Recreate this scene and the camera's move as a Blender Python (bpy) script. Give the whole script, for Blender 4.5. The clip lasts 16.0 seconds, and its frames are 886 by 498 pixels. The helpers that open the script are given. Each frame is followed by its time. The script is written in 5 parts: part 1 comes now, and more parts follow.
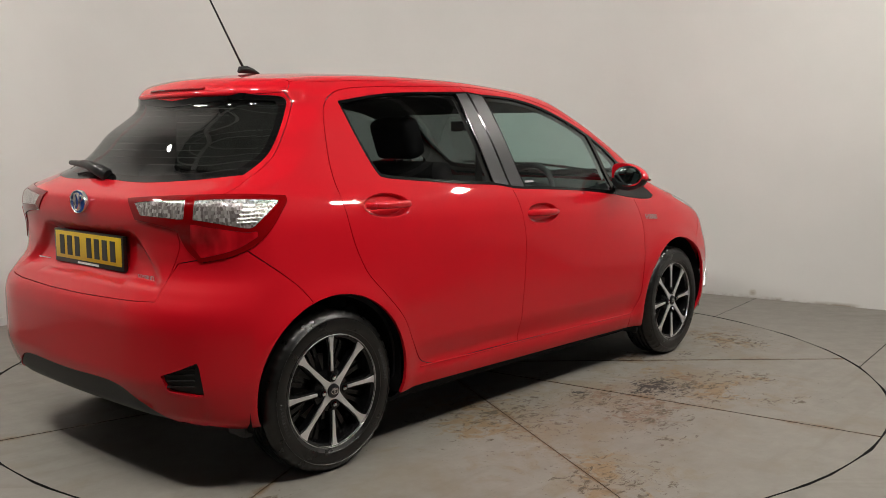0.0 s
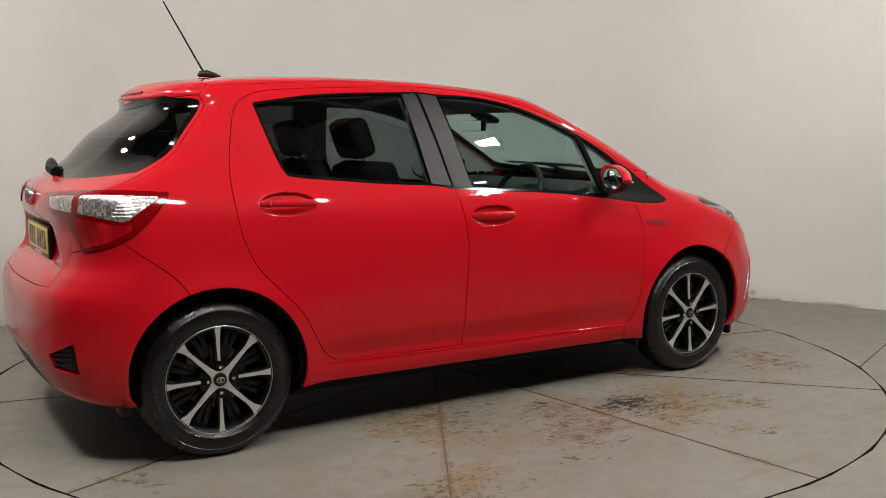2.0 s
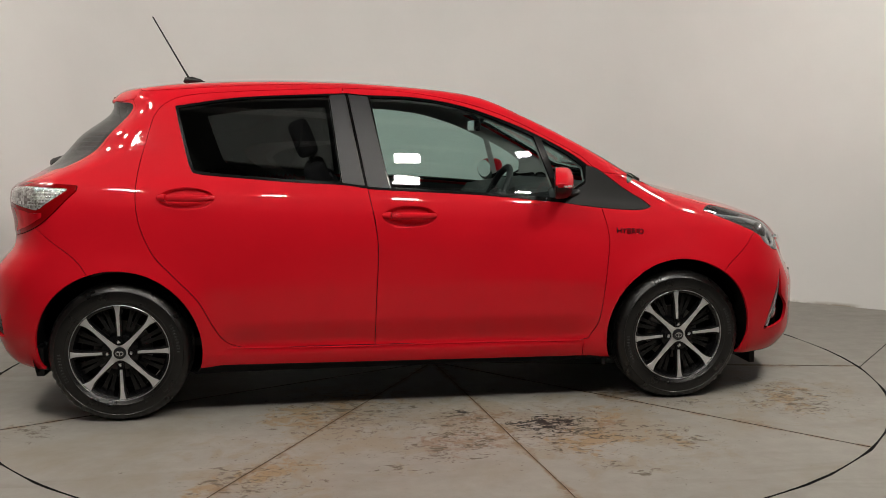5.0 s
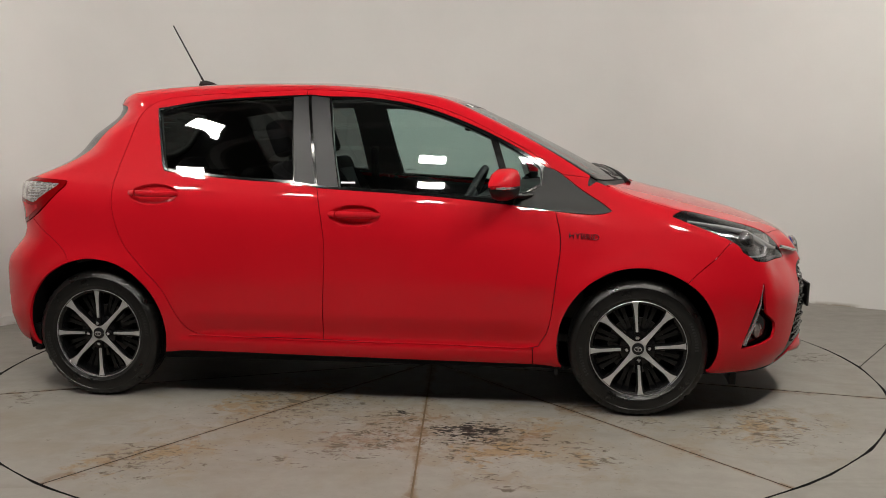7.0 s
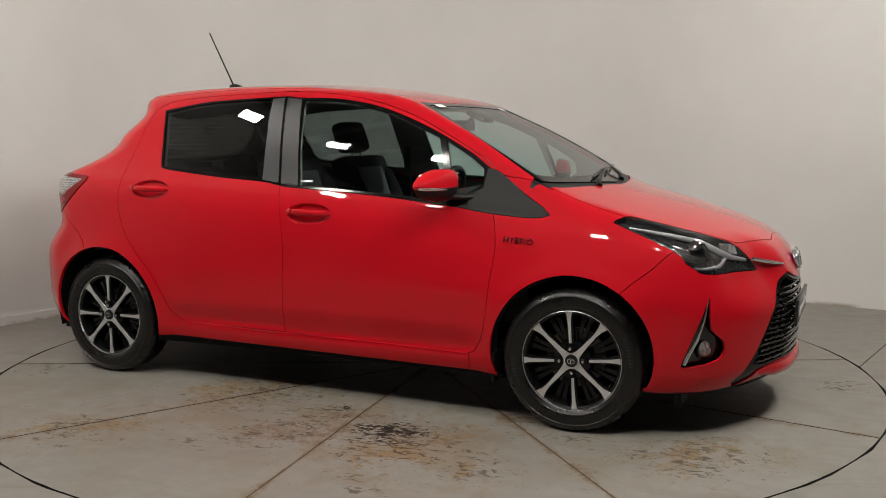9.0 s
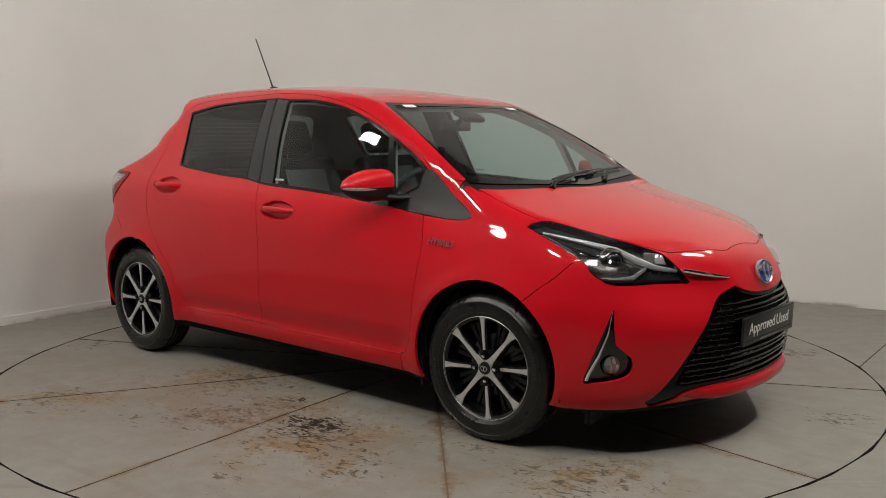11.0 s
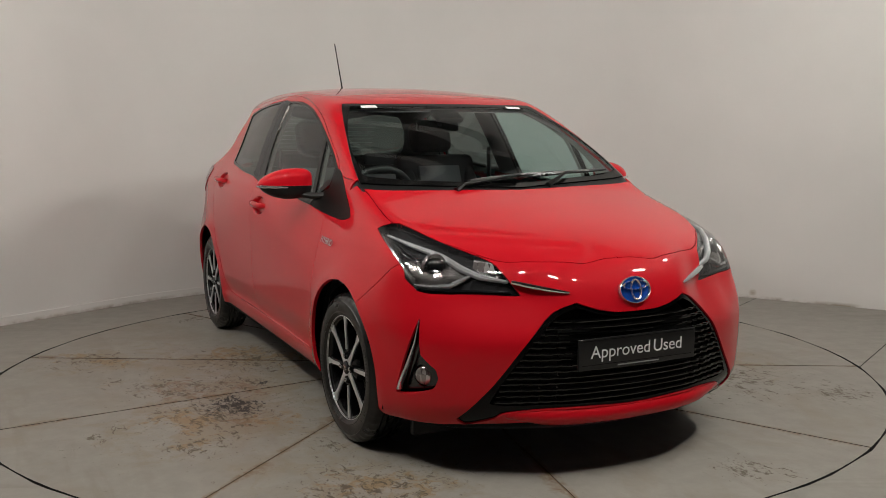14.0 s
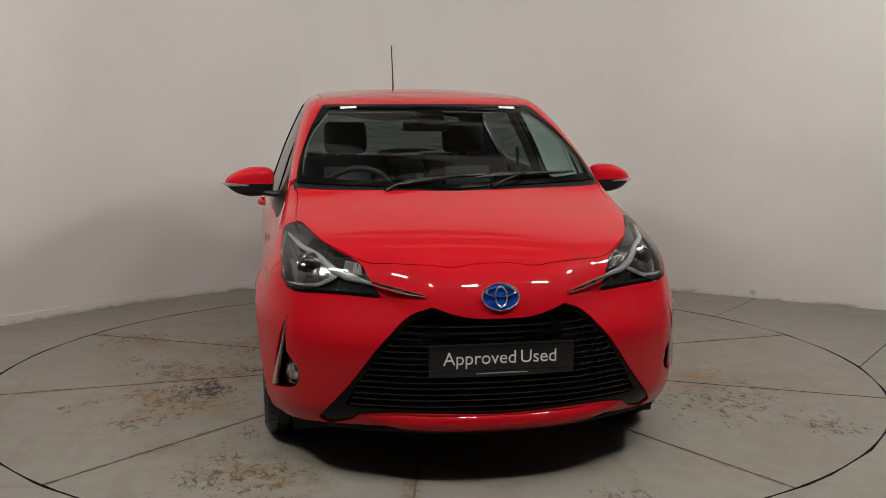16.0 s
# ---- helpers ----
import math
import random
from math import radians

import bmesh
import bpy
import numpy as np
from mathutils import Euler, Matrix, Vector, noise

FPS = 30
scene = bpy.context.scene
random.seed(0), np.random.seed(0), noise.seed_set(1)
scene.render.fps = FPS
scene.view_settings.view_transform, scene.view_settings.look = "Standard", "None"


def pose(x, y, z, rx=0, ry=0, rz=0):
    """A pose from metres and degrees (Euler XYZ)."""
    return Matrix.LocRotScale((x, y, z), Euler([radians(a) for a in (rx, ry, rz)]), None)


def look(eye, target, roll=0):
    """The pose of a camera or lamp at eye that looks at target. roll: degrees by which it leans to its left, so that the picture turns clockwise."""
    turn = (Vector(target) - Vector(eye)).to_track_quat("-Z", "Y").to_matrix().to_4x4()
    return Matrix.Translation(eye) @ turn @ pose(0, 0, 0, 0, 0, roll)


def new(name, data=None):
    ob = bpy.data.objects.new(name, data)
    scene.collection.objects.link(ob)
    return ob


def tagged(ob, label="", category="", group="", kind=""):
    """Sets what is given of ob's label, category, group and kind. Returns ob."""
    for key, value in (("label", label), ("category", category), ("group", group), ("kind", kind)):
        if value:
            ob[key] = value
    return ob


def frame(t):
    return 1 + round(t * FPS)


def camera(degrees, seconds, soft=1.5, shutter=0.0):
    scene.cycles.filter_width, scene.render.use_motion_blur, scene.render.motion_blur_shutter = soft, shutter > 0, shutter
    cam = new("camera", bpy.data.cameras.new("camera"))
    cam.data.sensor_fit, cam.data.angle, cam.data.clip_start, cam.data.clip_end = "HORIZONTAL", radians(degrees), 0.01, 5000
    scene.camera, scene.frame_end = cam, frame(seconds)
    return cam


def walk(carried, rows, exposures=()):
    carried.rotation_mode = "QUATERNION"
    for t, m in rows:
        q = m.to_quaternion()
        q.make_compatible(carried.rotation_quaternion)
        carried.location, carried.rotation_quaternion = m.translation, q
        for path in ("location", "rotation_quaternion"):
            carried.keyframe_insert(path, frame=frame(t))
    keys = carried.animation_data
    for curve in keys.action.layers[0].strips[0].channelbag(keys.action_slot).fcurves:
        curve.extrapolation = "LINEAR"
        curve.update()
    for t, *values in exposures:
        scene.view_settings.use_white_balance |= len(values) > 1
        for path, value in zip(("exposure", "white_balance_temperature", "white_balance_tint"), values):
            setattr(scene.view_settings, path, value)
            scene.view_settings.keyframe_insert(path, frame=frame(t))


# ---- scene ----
cam = camera(50.6, 16.0, soft=0.6)

EYE = pose(0, -5.012, 1.232, 0, 0, -0.68) @ pose(0, 0, 0, 90 - 6.95, 0, 0) @ pose(0, 0, 0, 0, 0, -0.24)
walk(cam, [(0, EYE), (16, EYE)], exposures=[(0, 0.11), (2.5, 0.17), (5, 0.13), (8, 0.07), (9, 0.03), (12.5, -0.07), (16, -0.13)])

# heading of the turntable in degrees; the car stands on it and turns with it
HEADINGS = [(0, 47.06), (0.5, 43.04), (1, 38.98), (1.5, 34.87), (2, 30.80), (2.5, 26.76), (3, 22.75), (3.5, 18.78), (4, 14.84), (4.5, 10.93), (5, 7.00),
            (6, -1.1), (7, -9.25), (7.5, -13.32), (8, -17.38), (8.5, -21.43), (9, -25.46), (10, -33.5), (11, -41.5), (11.5, -45.50), (12, -49.45), (12.5, -53.35),
            (13, -57.26), (13.5, -61.2), (14, -65.12), (14.5, -69.05), (15, -73.0), (15.5, -76.98), (16, -80.96)]
CAR_AT = (-0.210, -0.056)

# ---- world and lamps
world = bpy.data.worlds.new("world")
scene.world = world
world.use_nodes = True
world.node_tree.nodes["Background"].inputs["Color"].default_value = (0.6, 0.62, 0.65, 1)
world.node_tree.nodes["Background"].inputs["Strength"].default_value = 0.02
LAMP_HEIGHT, LAMP_RING, LAMP_POWER, LAMP_AIM = 3.2, 3.2, 178.0, 1.0


# ---- materials
def material(name, colour, rough=0.5, metal=0.0, **more):
    m = bpy.data.materials.new(name)
    m.use_nodes = True
    b = m.node_tree.nodes["Principled BSDF"]
    b.inputs["Base Color"].default_value = (*colour, 1)
    b.inputs["Roughness"].default_value = rough
    b.inputs["Metallic"].default_value = metal
    for key, value in more.items():
        b.inputs[key.replace("_", " ")].default_value = value
    return m


def node(m, kind, **inputs):
    n = m.node_tree.nodes.new(kind)
    for key, value in inputs.items():
        n.inputs[key.replace("_", " ")].default_value = value
    return n


def link(m, a, b):
    m.node_tree.links.new(a, b)


def noise_of(m, scale, detail=4.0, rough=0.55, stretch=None, distort=0.0):
    co = m.node_tree.nodes.new("ShaderNodeTexCoord")
    n = node(m, "ShaderNodeTexNoise", Scale=scale, Detail=detail, Roughness=rough, Distortion=distort)
    if stretch:
        mp = m.node_tree.nodes.new("ShaderNodeMapping")
        mp.inputs["Scale"].default_value = stretch
        link(m, co.outputs["Object"], mp.inputs["Vector"])
        link(m, mp.outputs["Vector"], n.inputs["Vector"])
    else:
        link(m, co.outputs["Object"], n.inputs["Vector"])
    return n.outputs["Fac"]


def ramp(m, fac, *stops):
    r = m.node_tree.nodes.new("ShaderNodeValToRGB")
    while len(r.color_ramp.elements) < len(stops):
        r.color_ramp.elements.new(0.5)
    for e, (at, c) in zip(r.color_ramp.elements, stops):
        e.position, e.color = at, (*c, 1) if isinstance(c, tuple) else (c, c, c, 1)
    link(m, fac, r.inputs["Fac"])
    return r.outputs["Color"]


def mix(m, fac, a, b, mode="MIX"):
    n = m.node_tree.nodes.new("ShaderNodeMix")
    n.data_type, n.blend_type = "RGBA", mode
    for value, at in ((fac, 0), (a, 6), (b, 7)):
        if isinstance(value, (int, float)):
            n.inputs[at].default_value = value if at == 0 else (value, value, value, 1)
        elif isinstance(value, tuple):
            n.inputs[at].default_value = (*value, 1)
        else:
            link(m, value, n.inputs[at])
    return n.outputs[2]


def bump(m, height, strength, distance):
    n = node(m, "ShaderNodeBump", Strength=strength, Distance=distance)
    link(m, height, n.inputs["Height"])
    link(m, n.outputs["Normal"], m.node_tree.nodes["Principled BSDF"].inputs["Normal"])


def shade(m, socket, key="Base Color"):
    link(m, socket, m.node_tree.nodes["Principled BSDF"].inputs[key])


def paint_material(name, colour):
    m = material(name, colour, 0.45, 0.0, Specular_IOR_Level=0.05, Coat_Weight=1.0, Coat_Roughness=0.03, Coat_IOR=1.38)
    n = noise_of(m, 3.0, 5)
    shade(m, mix(m, ramp(m, n, (0.35, 0.0), (0.7, 1.0)), tuple(c * 0.96 for c in colour), colour))
    shade(m, ramp(m, noise_of(m, 14.0, 6), (0.3, 0.02), (0.8, 0.07)), "Coat Roughness")
    return m


def pane_material(name, tint, gloss=0.015, mirror=0.06):
    """Thin glass: tinted light goes through, the rest is mirrored."""
    m = bpy.data.materials.new(name)
    m.use_nodes = True
    t = m.node_tree
    t.nodes.clear()
    out = t.nodes.new("ShaderNodeOutputMaterial")
    clear = node(m, "ShaderNodeBsdfTransparent", Color=(*tint, 1))
    shiny = node(m, "ShaderNodeBsdfGlossy", Roughness=gloss)
    edge = node(m, "ShaderNodeLayerWeight", Blend=0.5)
    steep = t.nodes.new("ShaderNodeMath")
    steep.operation, steep.inputs[1].default_value = "POWER", 5.0
    link(m, edge.outputs["Facing"], steep.inputs[0])
    fres = t.nodes.new("ShaderNodeMath")
    fres.operation, fres.inputs[1].default_value, fres.inputs[2].default_value = "MULTIPLY_ADD", 0.92, mirror
    link(m, steep.outputs[0], fres.inputs[0])
    both = t.nodes.new("ShaderNodeMixShader")
    link(m, fres.outputs[0], both.inputs[0])
    link(m, clear.outputs[0], both.inputs[1])
    link(m, shiny.outputs[0], both.inputs[2])
    link(m, both.outputs[0], out.inputs["Surface"])
    return m


RED = paint_material("red_paint", (0.555, 0.0062, 0.0150))
GLOSS_BLACK = material("gloss_black", (0.006, 0.006, 0.007), 0.12, 0, Coat_Weight=0.6, Coat_Roughness=0.04)
PLASTIC = material("black_plastic", (0.009, 0.009, 0.0095), 0.45, 0, Specular_IOR_Level=0.3)
bump(PLASTIC, noise_of(PLASTIC, 260.0, 2), 0.25, 0.001)
SATIN = material("satin_grey_film", (0.022, 0.0225, 0.025), 0.4, 0, Specular_IOR_Level=0.35)
bump(SATIN, noise_of(SATIN, 500.0, 2), 0.15, 0.0005)
DARK = material("dark_cavity", (0.007, 0.007, 0.007), 0.9, 0, Specular_IOR_Level=0.1)
SLAT_BLACK = material("glossy_black_slat", (0.002, 0.002, 0.002), 0.09, 0, Specular_IOR_Level=0.55)
RIM_GLOSS = material("grille_surround_black", (0.002, 0.002, 0.002), 0.2, 0, Specular_IOR_Level=0.2)
BORDER_BLACK = material("black_glass_print", (0.004, 0.004, 0.0042), 0.12, 0, Specular_IOR_Level=0.28)
RUBBER = material("tyre_rubber", (0.008, 0.008, 0.008), 0.4, 0, Specular_IOR_Level=0.5)
shade(RUBBER, ramp(RUBBER, noise_of(RUBBER, 18.0, 6), (0.3, 0.24), (0.75, 0.46)), "Roughness")
shade(RUBBER, ramp(RUBBER, noise_of(RUBBER, 25.0, 6), (0.35, (0.0035, 0.0035, 0.0035)), (0.8, (0.0085, 0.008, 0.0075))))
CHROME = material("chrome", (0.75, 0.76, 0.78), 0.08, 1.0)
MACHINED = material("machined_alloy", (0.74, 0.74, 0.75), 0.3, 0.7)
BADGE_CHROME = material("badge_chrome", (0.68, 0.69, 0.71), 0.22, 0.8)
RIM_BLACK = material("black_alloy", (0.004, 0.004, 0.0045), 0.25, 0, Specular_IOR_Level=0.35)
DULL_BLACK = material("dull_black_plastic", (0.0035, 0.0035, 0.0035), 0.35, 0, Specular_IOR_Level=0.2)
SILVER = material("silver_bezel", (0.55, 0.56, 0.58), 0.3, 0.6)
STEEL = material("brake_steel", (0.16, 0.15, 0.14), 0.45, 0.8)
CLOTH = material("seat_cloth", (0.022, 0.022, 0.025), 0.9)
bump(CLOTH, noise_of(CLOTH, 220.0, 3), 0.5, 0.002)
CLOTH_GREY = material("seat_cloth_grey", (0.16, 0.16, 0.17), 0.9)
bump(CLOTH_GREY, noise_of(CLOTH_GREY, 220.0, 3), 0.5, 0.002)
LINING = material("roof_lining", (0.30, 0.30, 0.29), 0.9)
bump(LINING, noise_of(LINING, 300.0, 3), 0.3, 0.001)
TRIM = material("cabin_plastic", (0.02, 0.02, 0.022), 0.55)
bump(TRIM, noise_of(TRIM, 300.0, 2), 0.3, 0.001)
CLEAR = pane_material("clear_glass", (0.64, 0.78, 0.755))
PRIVACY = pane_material("privacy_glass", (0.19, 0.203, 0.20))
REAR_TINT = pane_material("rear_privacy_glass", (0.15, 0.16, 0.155))
LENS = pane_material("lamp_lens", (0.95, 0.96, 0.97))
RED_LENS = material("dark_red_lens", (0.20, 0.0015, 0.003), 0.08, 0, Specular_IOR_Level=0.25, Coat_Weight=0.35, Coat_Roughness=0.02)
RED_CORE = material("red_lens_core", (0.27, 0.002, 0.006), 0.12, 0, Specular_IOR_Level=0.25, Coat_Weight=0.35, Coat_Roughness=0.02)
shade(RED_CORE, ramp(RED_CORE, noise_of(RED_CORE, 16.0, 2, 0.5, stretch=(1, 1, 0.4)), (0.40, (0.26, 0.002, 0.005)), (0.62, (0.55, 0.007, 0.015))))
CLEAR_LENS = material("clear_reflector", (0.62, 0.60, 0.60), 0.12, 0.75, Coat_Weight=1.0)
bump(CLEAR_LENS, noise_of(CLEAR_LENS, 60.0, 1, stretch=(1, 1, 0.25)), 0.6, 0.01)


def facet_material(name, size, stretch, dim=1.0, metal=0.55):
    """A moulded clear lens over bright foil: small cells, the light on each tilted one put into its grey."""
    m = material(name, (0.4, 0.38, 0.38), 0.16, metal, Coat_Weight=1.0, Coat_Roughness=0.02)
    co = m.node_tree.nodes.new("ShaderNodeTexCoord")
    mp = m.node_tree.nodes.new("ShaderNodeMapping")
    mp.inputs["Scale"].default_value = stretch
    cells = node(m, "ShaderNodeTexVoronoi", Scale=size, Randomness=0.35)
    link(m, co.outputs["Object"], mp.inputs["Vector"])
    link(m, mp.outputs["Vector"], cells.inputs["Vector"])
    grey = m.node_tree.nodes.new("ShaderNodeSeparateColor")
    link(m, cells.outputs["Color"], grey.inputs["Color"])
    # dark to pale greys by cell, painted as dull and glinting facets
    shade(m, ramp(m, grey.outputs[0], (0.0, (0.17 * dim, 0.14 * dim, 0.14 * dim)), (0.55, (0.40 * dim, 0.37 * dim, 0.36 * dim)), (1.0, (0.74 * dim, 0.72 * dim, 0.70 * dim))))
    bump(m, cells.outputs["Distance"], 0.35, 0.004)
    return m


TAIL_CLEAR = facet_material("clear_tail_reflector", 135.0, (1, 1, 0.6), 1.1)
BOWL = facet_material("bright_reflector", 34.0, (1, 1, 0.6), 0.45, 0.9)
FOG_CLEAR = facet_material("fog_lamp_facets", 70.0, (1, 1, 0.4))
BLUE = material("blue_enamel", (0.012, 0.085, 0.50), 0.15, 0.1, Coat_Weight=0.6)
YELLOW = material("yellow_plate", (0.75, 0.50, 0.02), 0.35)
PLATE_BLACK = material("black_plate", (0.012, 0.012, 0.012), 0.3)
GREY_PRINT = material("grey_print", (0.30, 0.30, 0.30), 0.5)
WHITE = material("white_print", (0.88, 0.88, 0.87), 0.4)
MIRROR = material("mirror_glass", (0.8, 0.82, 0.83), 0.02, 1.0)
SMOKED = material("smoked_chrome", (0.030, 0.030, 0.033), 0.14, 0.5)
LAMP_GREY = material("grey_lamp_housing", (0.060, 0.061, 0.065), 0.2, 0.6)


def concrete_material():
    m = material("concrete", (0.3, 0.28, 0.25), 0.6)
    large = noise_of(m, 0.8, 6, 0.6)
    fine = noise_of(m, 9.0, 8, 0.65)
    streak = noise_of(m, 3.0, 6, 0.6, stretch=(0.35, 2.2, 1), distort=0.6)
    c = ramp(m, large, (0.3, (0.235, 0.220, 0.198)), (0.7, (0.315, 0.297, 0.268)))
    c = mix(m, 0.35, c, ramp(m, fine, (0.3, (0.155, 0.142, 0.125)), (0.75, (0.325, 0.307, 0.28))))
    c = mix(m, ramp(m, streak, (0.55, 0.0), (0.72, 0.4)), c, (0.165, 0.145, 0.12))
    c = mix(m, ramp(m, noise_of(m, 24.0, 8, 0.75, stretch=(0.7, 1.8, 1), distort=0.6), (0.63, 0.0), (0.68, 0.4)), c, (0.14, 0.125, 0.105))
    shade(m, c)
    shade(m, ramp(m, large, (0.3, 0.52), (0.7, 0.74)), "Roughness")
    bump(m, fine, 0.25, 0.004)
    return m


def wall_material():
    m = material("white_wall_paint", (0.74, 0.735, 0.72), 0.65)
    a = noise_of(m, 0.9, 5)
    c = ramp(m, a, (0.3, (0.70, 0.695, 0.68)), (0.7, (0.765, 0.76, 0.745)))
    spots = noise_of(m, 5.0, 8, 0.7)
    c = mix(m, ramp(m, spots, (0.70, 0.0), (0.80, 0.25)), c, (0.55, 0.52, 0.47))
    co = m.node_tree.nodes.new("ShaderNodeTexCoord")
    scrape = noise_of(m, 14.0, 9, 0.72, stretch=(0.5, 0.5, 1.6))
    for at, r in (((2.05, 2.2, 0.0), 0.05), ((2.42, 1.94, 0.04), 0.035)):
        n = m.node_tree.nodes.new("ShaderNodeVectorMath")
        n.operation, n.inputs[1].default_value = "DISTANCE", at
        link(m, co.outputs["Object"], n.inputs[0])
        k = mix(m, 1.0, ramp(m, n.outputs["Value"], (r * 0.2, 0.7), (r, 0.0)), ramp(m, scrape, (0.46, 0.0), (0.56, 1.0)), "MULTIPLY")
        c = mix(m, k, c, (0.36, 0.30, 0.22))
    up = m.node_tree.nodes.new("ShaderNodeSeparateXYZ")
    link(m, co.outputs["Object"], up.inputs[0])
    k = mix(m, 1.0, ramp(m, up.outputs[2], (0.004, 0.8), (0.028, 0.0)), ramp(m, noise_of(m, 4.0, 8, 0.7), (0.42, 0.0), (0.60, 1.0)), "MULTIPLY")
    c = mix(m, k, c, (0.23, 0.18, 0.12))
    shade(m, c)
    bump(m, noise_of(m, 35.0, 5), 0.12, 0.004)
    return m


CONCRETE = concrete_material()
WALL = wall_material()
CEILING = material("grey_ceiling", (0.085, 0.085, 0.087), 0.8)
PURLIN = material("pale_steel", (0.55, 0.55, 0.54), 0.6)
# dark so that paint and glass mirror an unlit space behind the camera
BACK_STAND_IN = material("dark_back_stand_in", (0.05, 0.05, 0.052), 0.8)
FILLER = material("joint_dirt", (0.155, 0.105, 0.06), 0.85)
# near-black colour that stands in for the shade inside the floor gaps
GAP_SHADE = material("gap_shade", (0.01, 0.01, 0.01), 0.9)


def glow_material(name, colour, power):
    m = bpy.data.materials.new(name)
    m.use_nodes = True
    m.node_tree.nodes.clear()
    e = node(m, "ShaderNodeEmission", Color=(*colour, 1), Strength=power)
    link(m, e.outputs[0], m.node_tree.nodes.new("ShaderNodeOutputMaterial").inputs["Surface"])
    return m


LIGHT = glow_material("lamp_diffuser", (1.0, 0.950, 0.872), LAMP_POWER)
LIGHT_BRIGHT = glow_material("lamp_diffuser_bright", (1.0, 0.950, 0.872), LAMP_POWER * 1.38)


# ---- mesh helpers
def mesh_of(name, verts, faces, normals=None):
    me = bpy.data.meshes.new(name)
    me.from_pydata([tuple(v) for v in verts], [], [tuple(f) for f in faces])
    me.update()
    if normals is not None:
        me.shade_smooth()
        me.normals_split_custom_set_from_vertices([tuple(n) for n in normals])
    return me


def from_bm(name, bm, smooth=40):
    me = bpy.data.meshes.new(name)
    bmesh.ops.recalc_face_normals(bm, faces=bm.faces)
    bm.to_mesh(me)
    bm.free()
    if smooth:
        me.shade_smooth()
        me.set_sharp_from_angle(angle=radians(smooth))
    return me


def part(name, me, mat, parent=None, label="", at=None):
    """One mesh object, under a thing or under a part."""
    if isinstance(me, bmesh.types.BMesh):
        me = from_bm(name, me)
    if not me.materials:
        me.materials.append(mat)
    ob = new(name, me)
    if parent:
        ob.parent = parent
    if at is not None:
        ob.matrix_basis = at
    return tagged(ob, label)


def box_bm(x0, y0, z0, x1, y1, z1, bevel=0.0, seg=2):
    bm = bmesh.new()
    bmesh.ops.create_cube(bm, size=1)
    for v in bm.verts:
        v.co = Vector(((x0 + x1) / 2 + v.co.x * (x1 - x0), (y0 + y1) / 2 + v.co.y * (y1 - y0), (z0 + z1) / 2 + v.co.z * (z1 - z0)))
    if bevel:
        bmesh.ops.bevel(bm, geom=bm.edges[:], offset=bevel, segments=seg, affect="EDGES", profile=0.6)
    return bm


def lathe_bm(profile, n=48, axis="Y", close=False):
    """Turns (radius, along) pairs round an axis."""
    bm = bmesh.new()
    rings = []
    for i in range(n):
        a = 2 * math.pi * i / n
        c, s = math.cos(a), math.sin(a)
        row = []
        for r, h in profile:
            row.append(bm.verts.new({"Y": (r * c, h, r * s), "Z": (r * c, r * s, h), "X": (h, r * c, r * s)}[axis]))
        rings.append(row)
    for i in range(n):
        a, b = rings[i], rings[(i + 1) % n]
        for k in range(len(profile) - (0 if close else 1)):
            j = (k + 1) % len(profile)
            bm.faces.new((a[k], b[k], b[j], a[j]))
    bmesh.ops.remove_doubles(bm, verts=bm.verts[:], dist=1e-6)
    return bm


def tube_bm(points, radius, sides=8, radii=None, flat=1.0):
    """A rod along points, with closed ends."""
    bm = bmesh.new()
    pts = [Vector(q) for q in points]
    rings = []
    for i, q in enumerate(pts):
        d = (pts[min(i + 1, len(pts) - 1)] - pts[max(i - 1, 0)]).normalized()
        u = d.cross(Vector((0, 0, 1)))
        u = (u if u.length > 1e-3 else d.cross(Vector((1, 0, 0)))).normalized()
        w = d.cross(u)
        r = radii[i] if radii else radius
        rings.append([bm.verts.new(q + r * (math.cos(2 * math.pi * k / sides) * u + flat * math.sin(2 * math.pi * k / sides) * w)) for k in range(sides)])
    for a, b in zip(rings, rings[1:]):
        for k in range(sides):
            bm.faces.new((a[k], a[(k + 1) % sides], b[(k + 1) % sides], b[k]))
    bm.faces.new(rings[0][::-1])
    bm.faces.new(rings[-1])
    return bm


def prism_bm(outline, depth, bevel=0.0):
    """An outline in x and z, thick along y from 0 to depth."""
    bm = bmesh.new()
    a = [bm.verts.new((x, 0, z)) for x, z in outline]
    b = [bm.verts.new((x, depth, z)) for x, z in outline]
    n = len(a)
    bm.faces.new(a)
    bm.faces.new(b[::-1])
    for i in range(n):
        bm.faces.new((a[i], b[i], b[(i + 1) % n], a[(i + 1) % n]))
    if bevel:
        bmesh.ops.bevel(bm, geom=bm.edges[:], offset=bevel, segments=2, affect="EDGES", profile=0.6)
    return bm


def ball_bm(r, sx=1, sy=1, sz=1, u=20, v=12):
    bm = bmesh.new()
    bmesh.ops.create_uvsphere(bm, u_segments=u, v_segments=v, radius=r)
    for q in bm.verts:
        q.co = Vector((q.co.x * sx, q.co.y * sy, q.co.z * sz))
    return bm


def joined(*bms):
    out = bmesh.new()
    for b in bms:
        me = bpy.data.meshes.new("tmp")
        b.to_mesh(me)
        b.free()
        out.from_mesh(me)
        bpy.data.meshes.remove(me)
    return out


def moved(bm, m):
    bm.transform(m)
    return bm


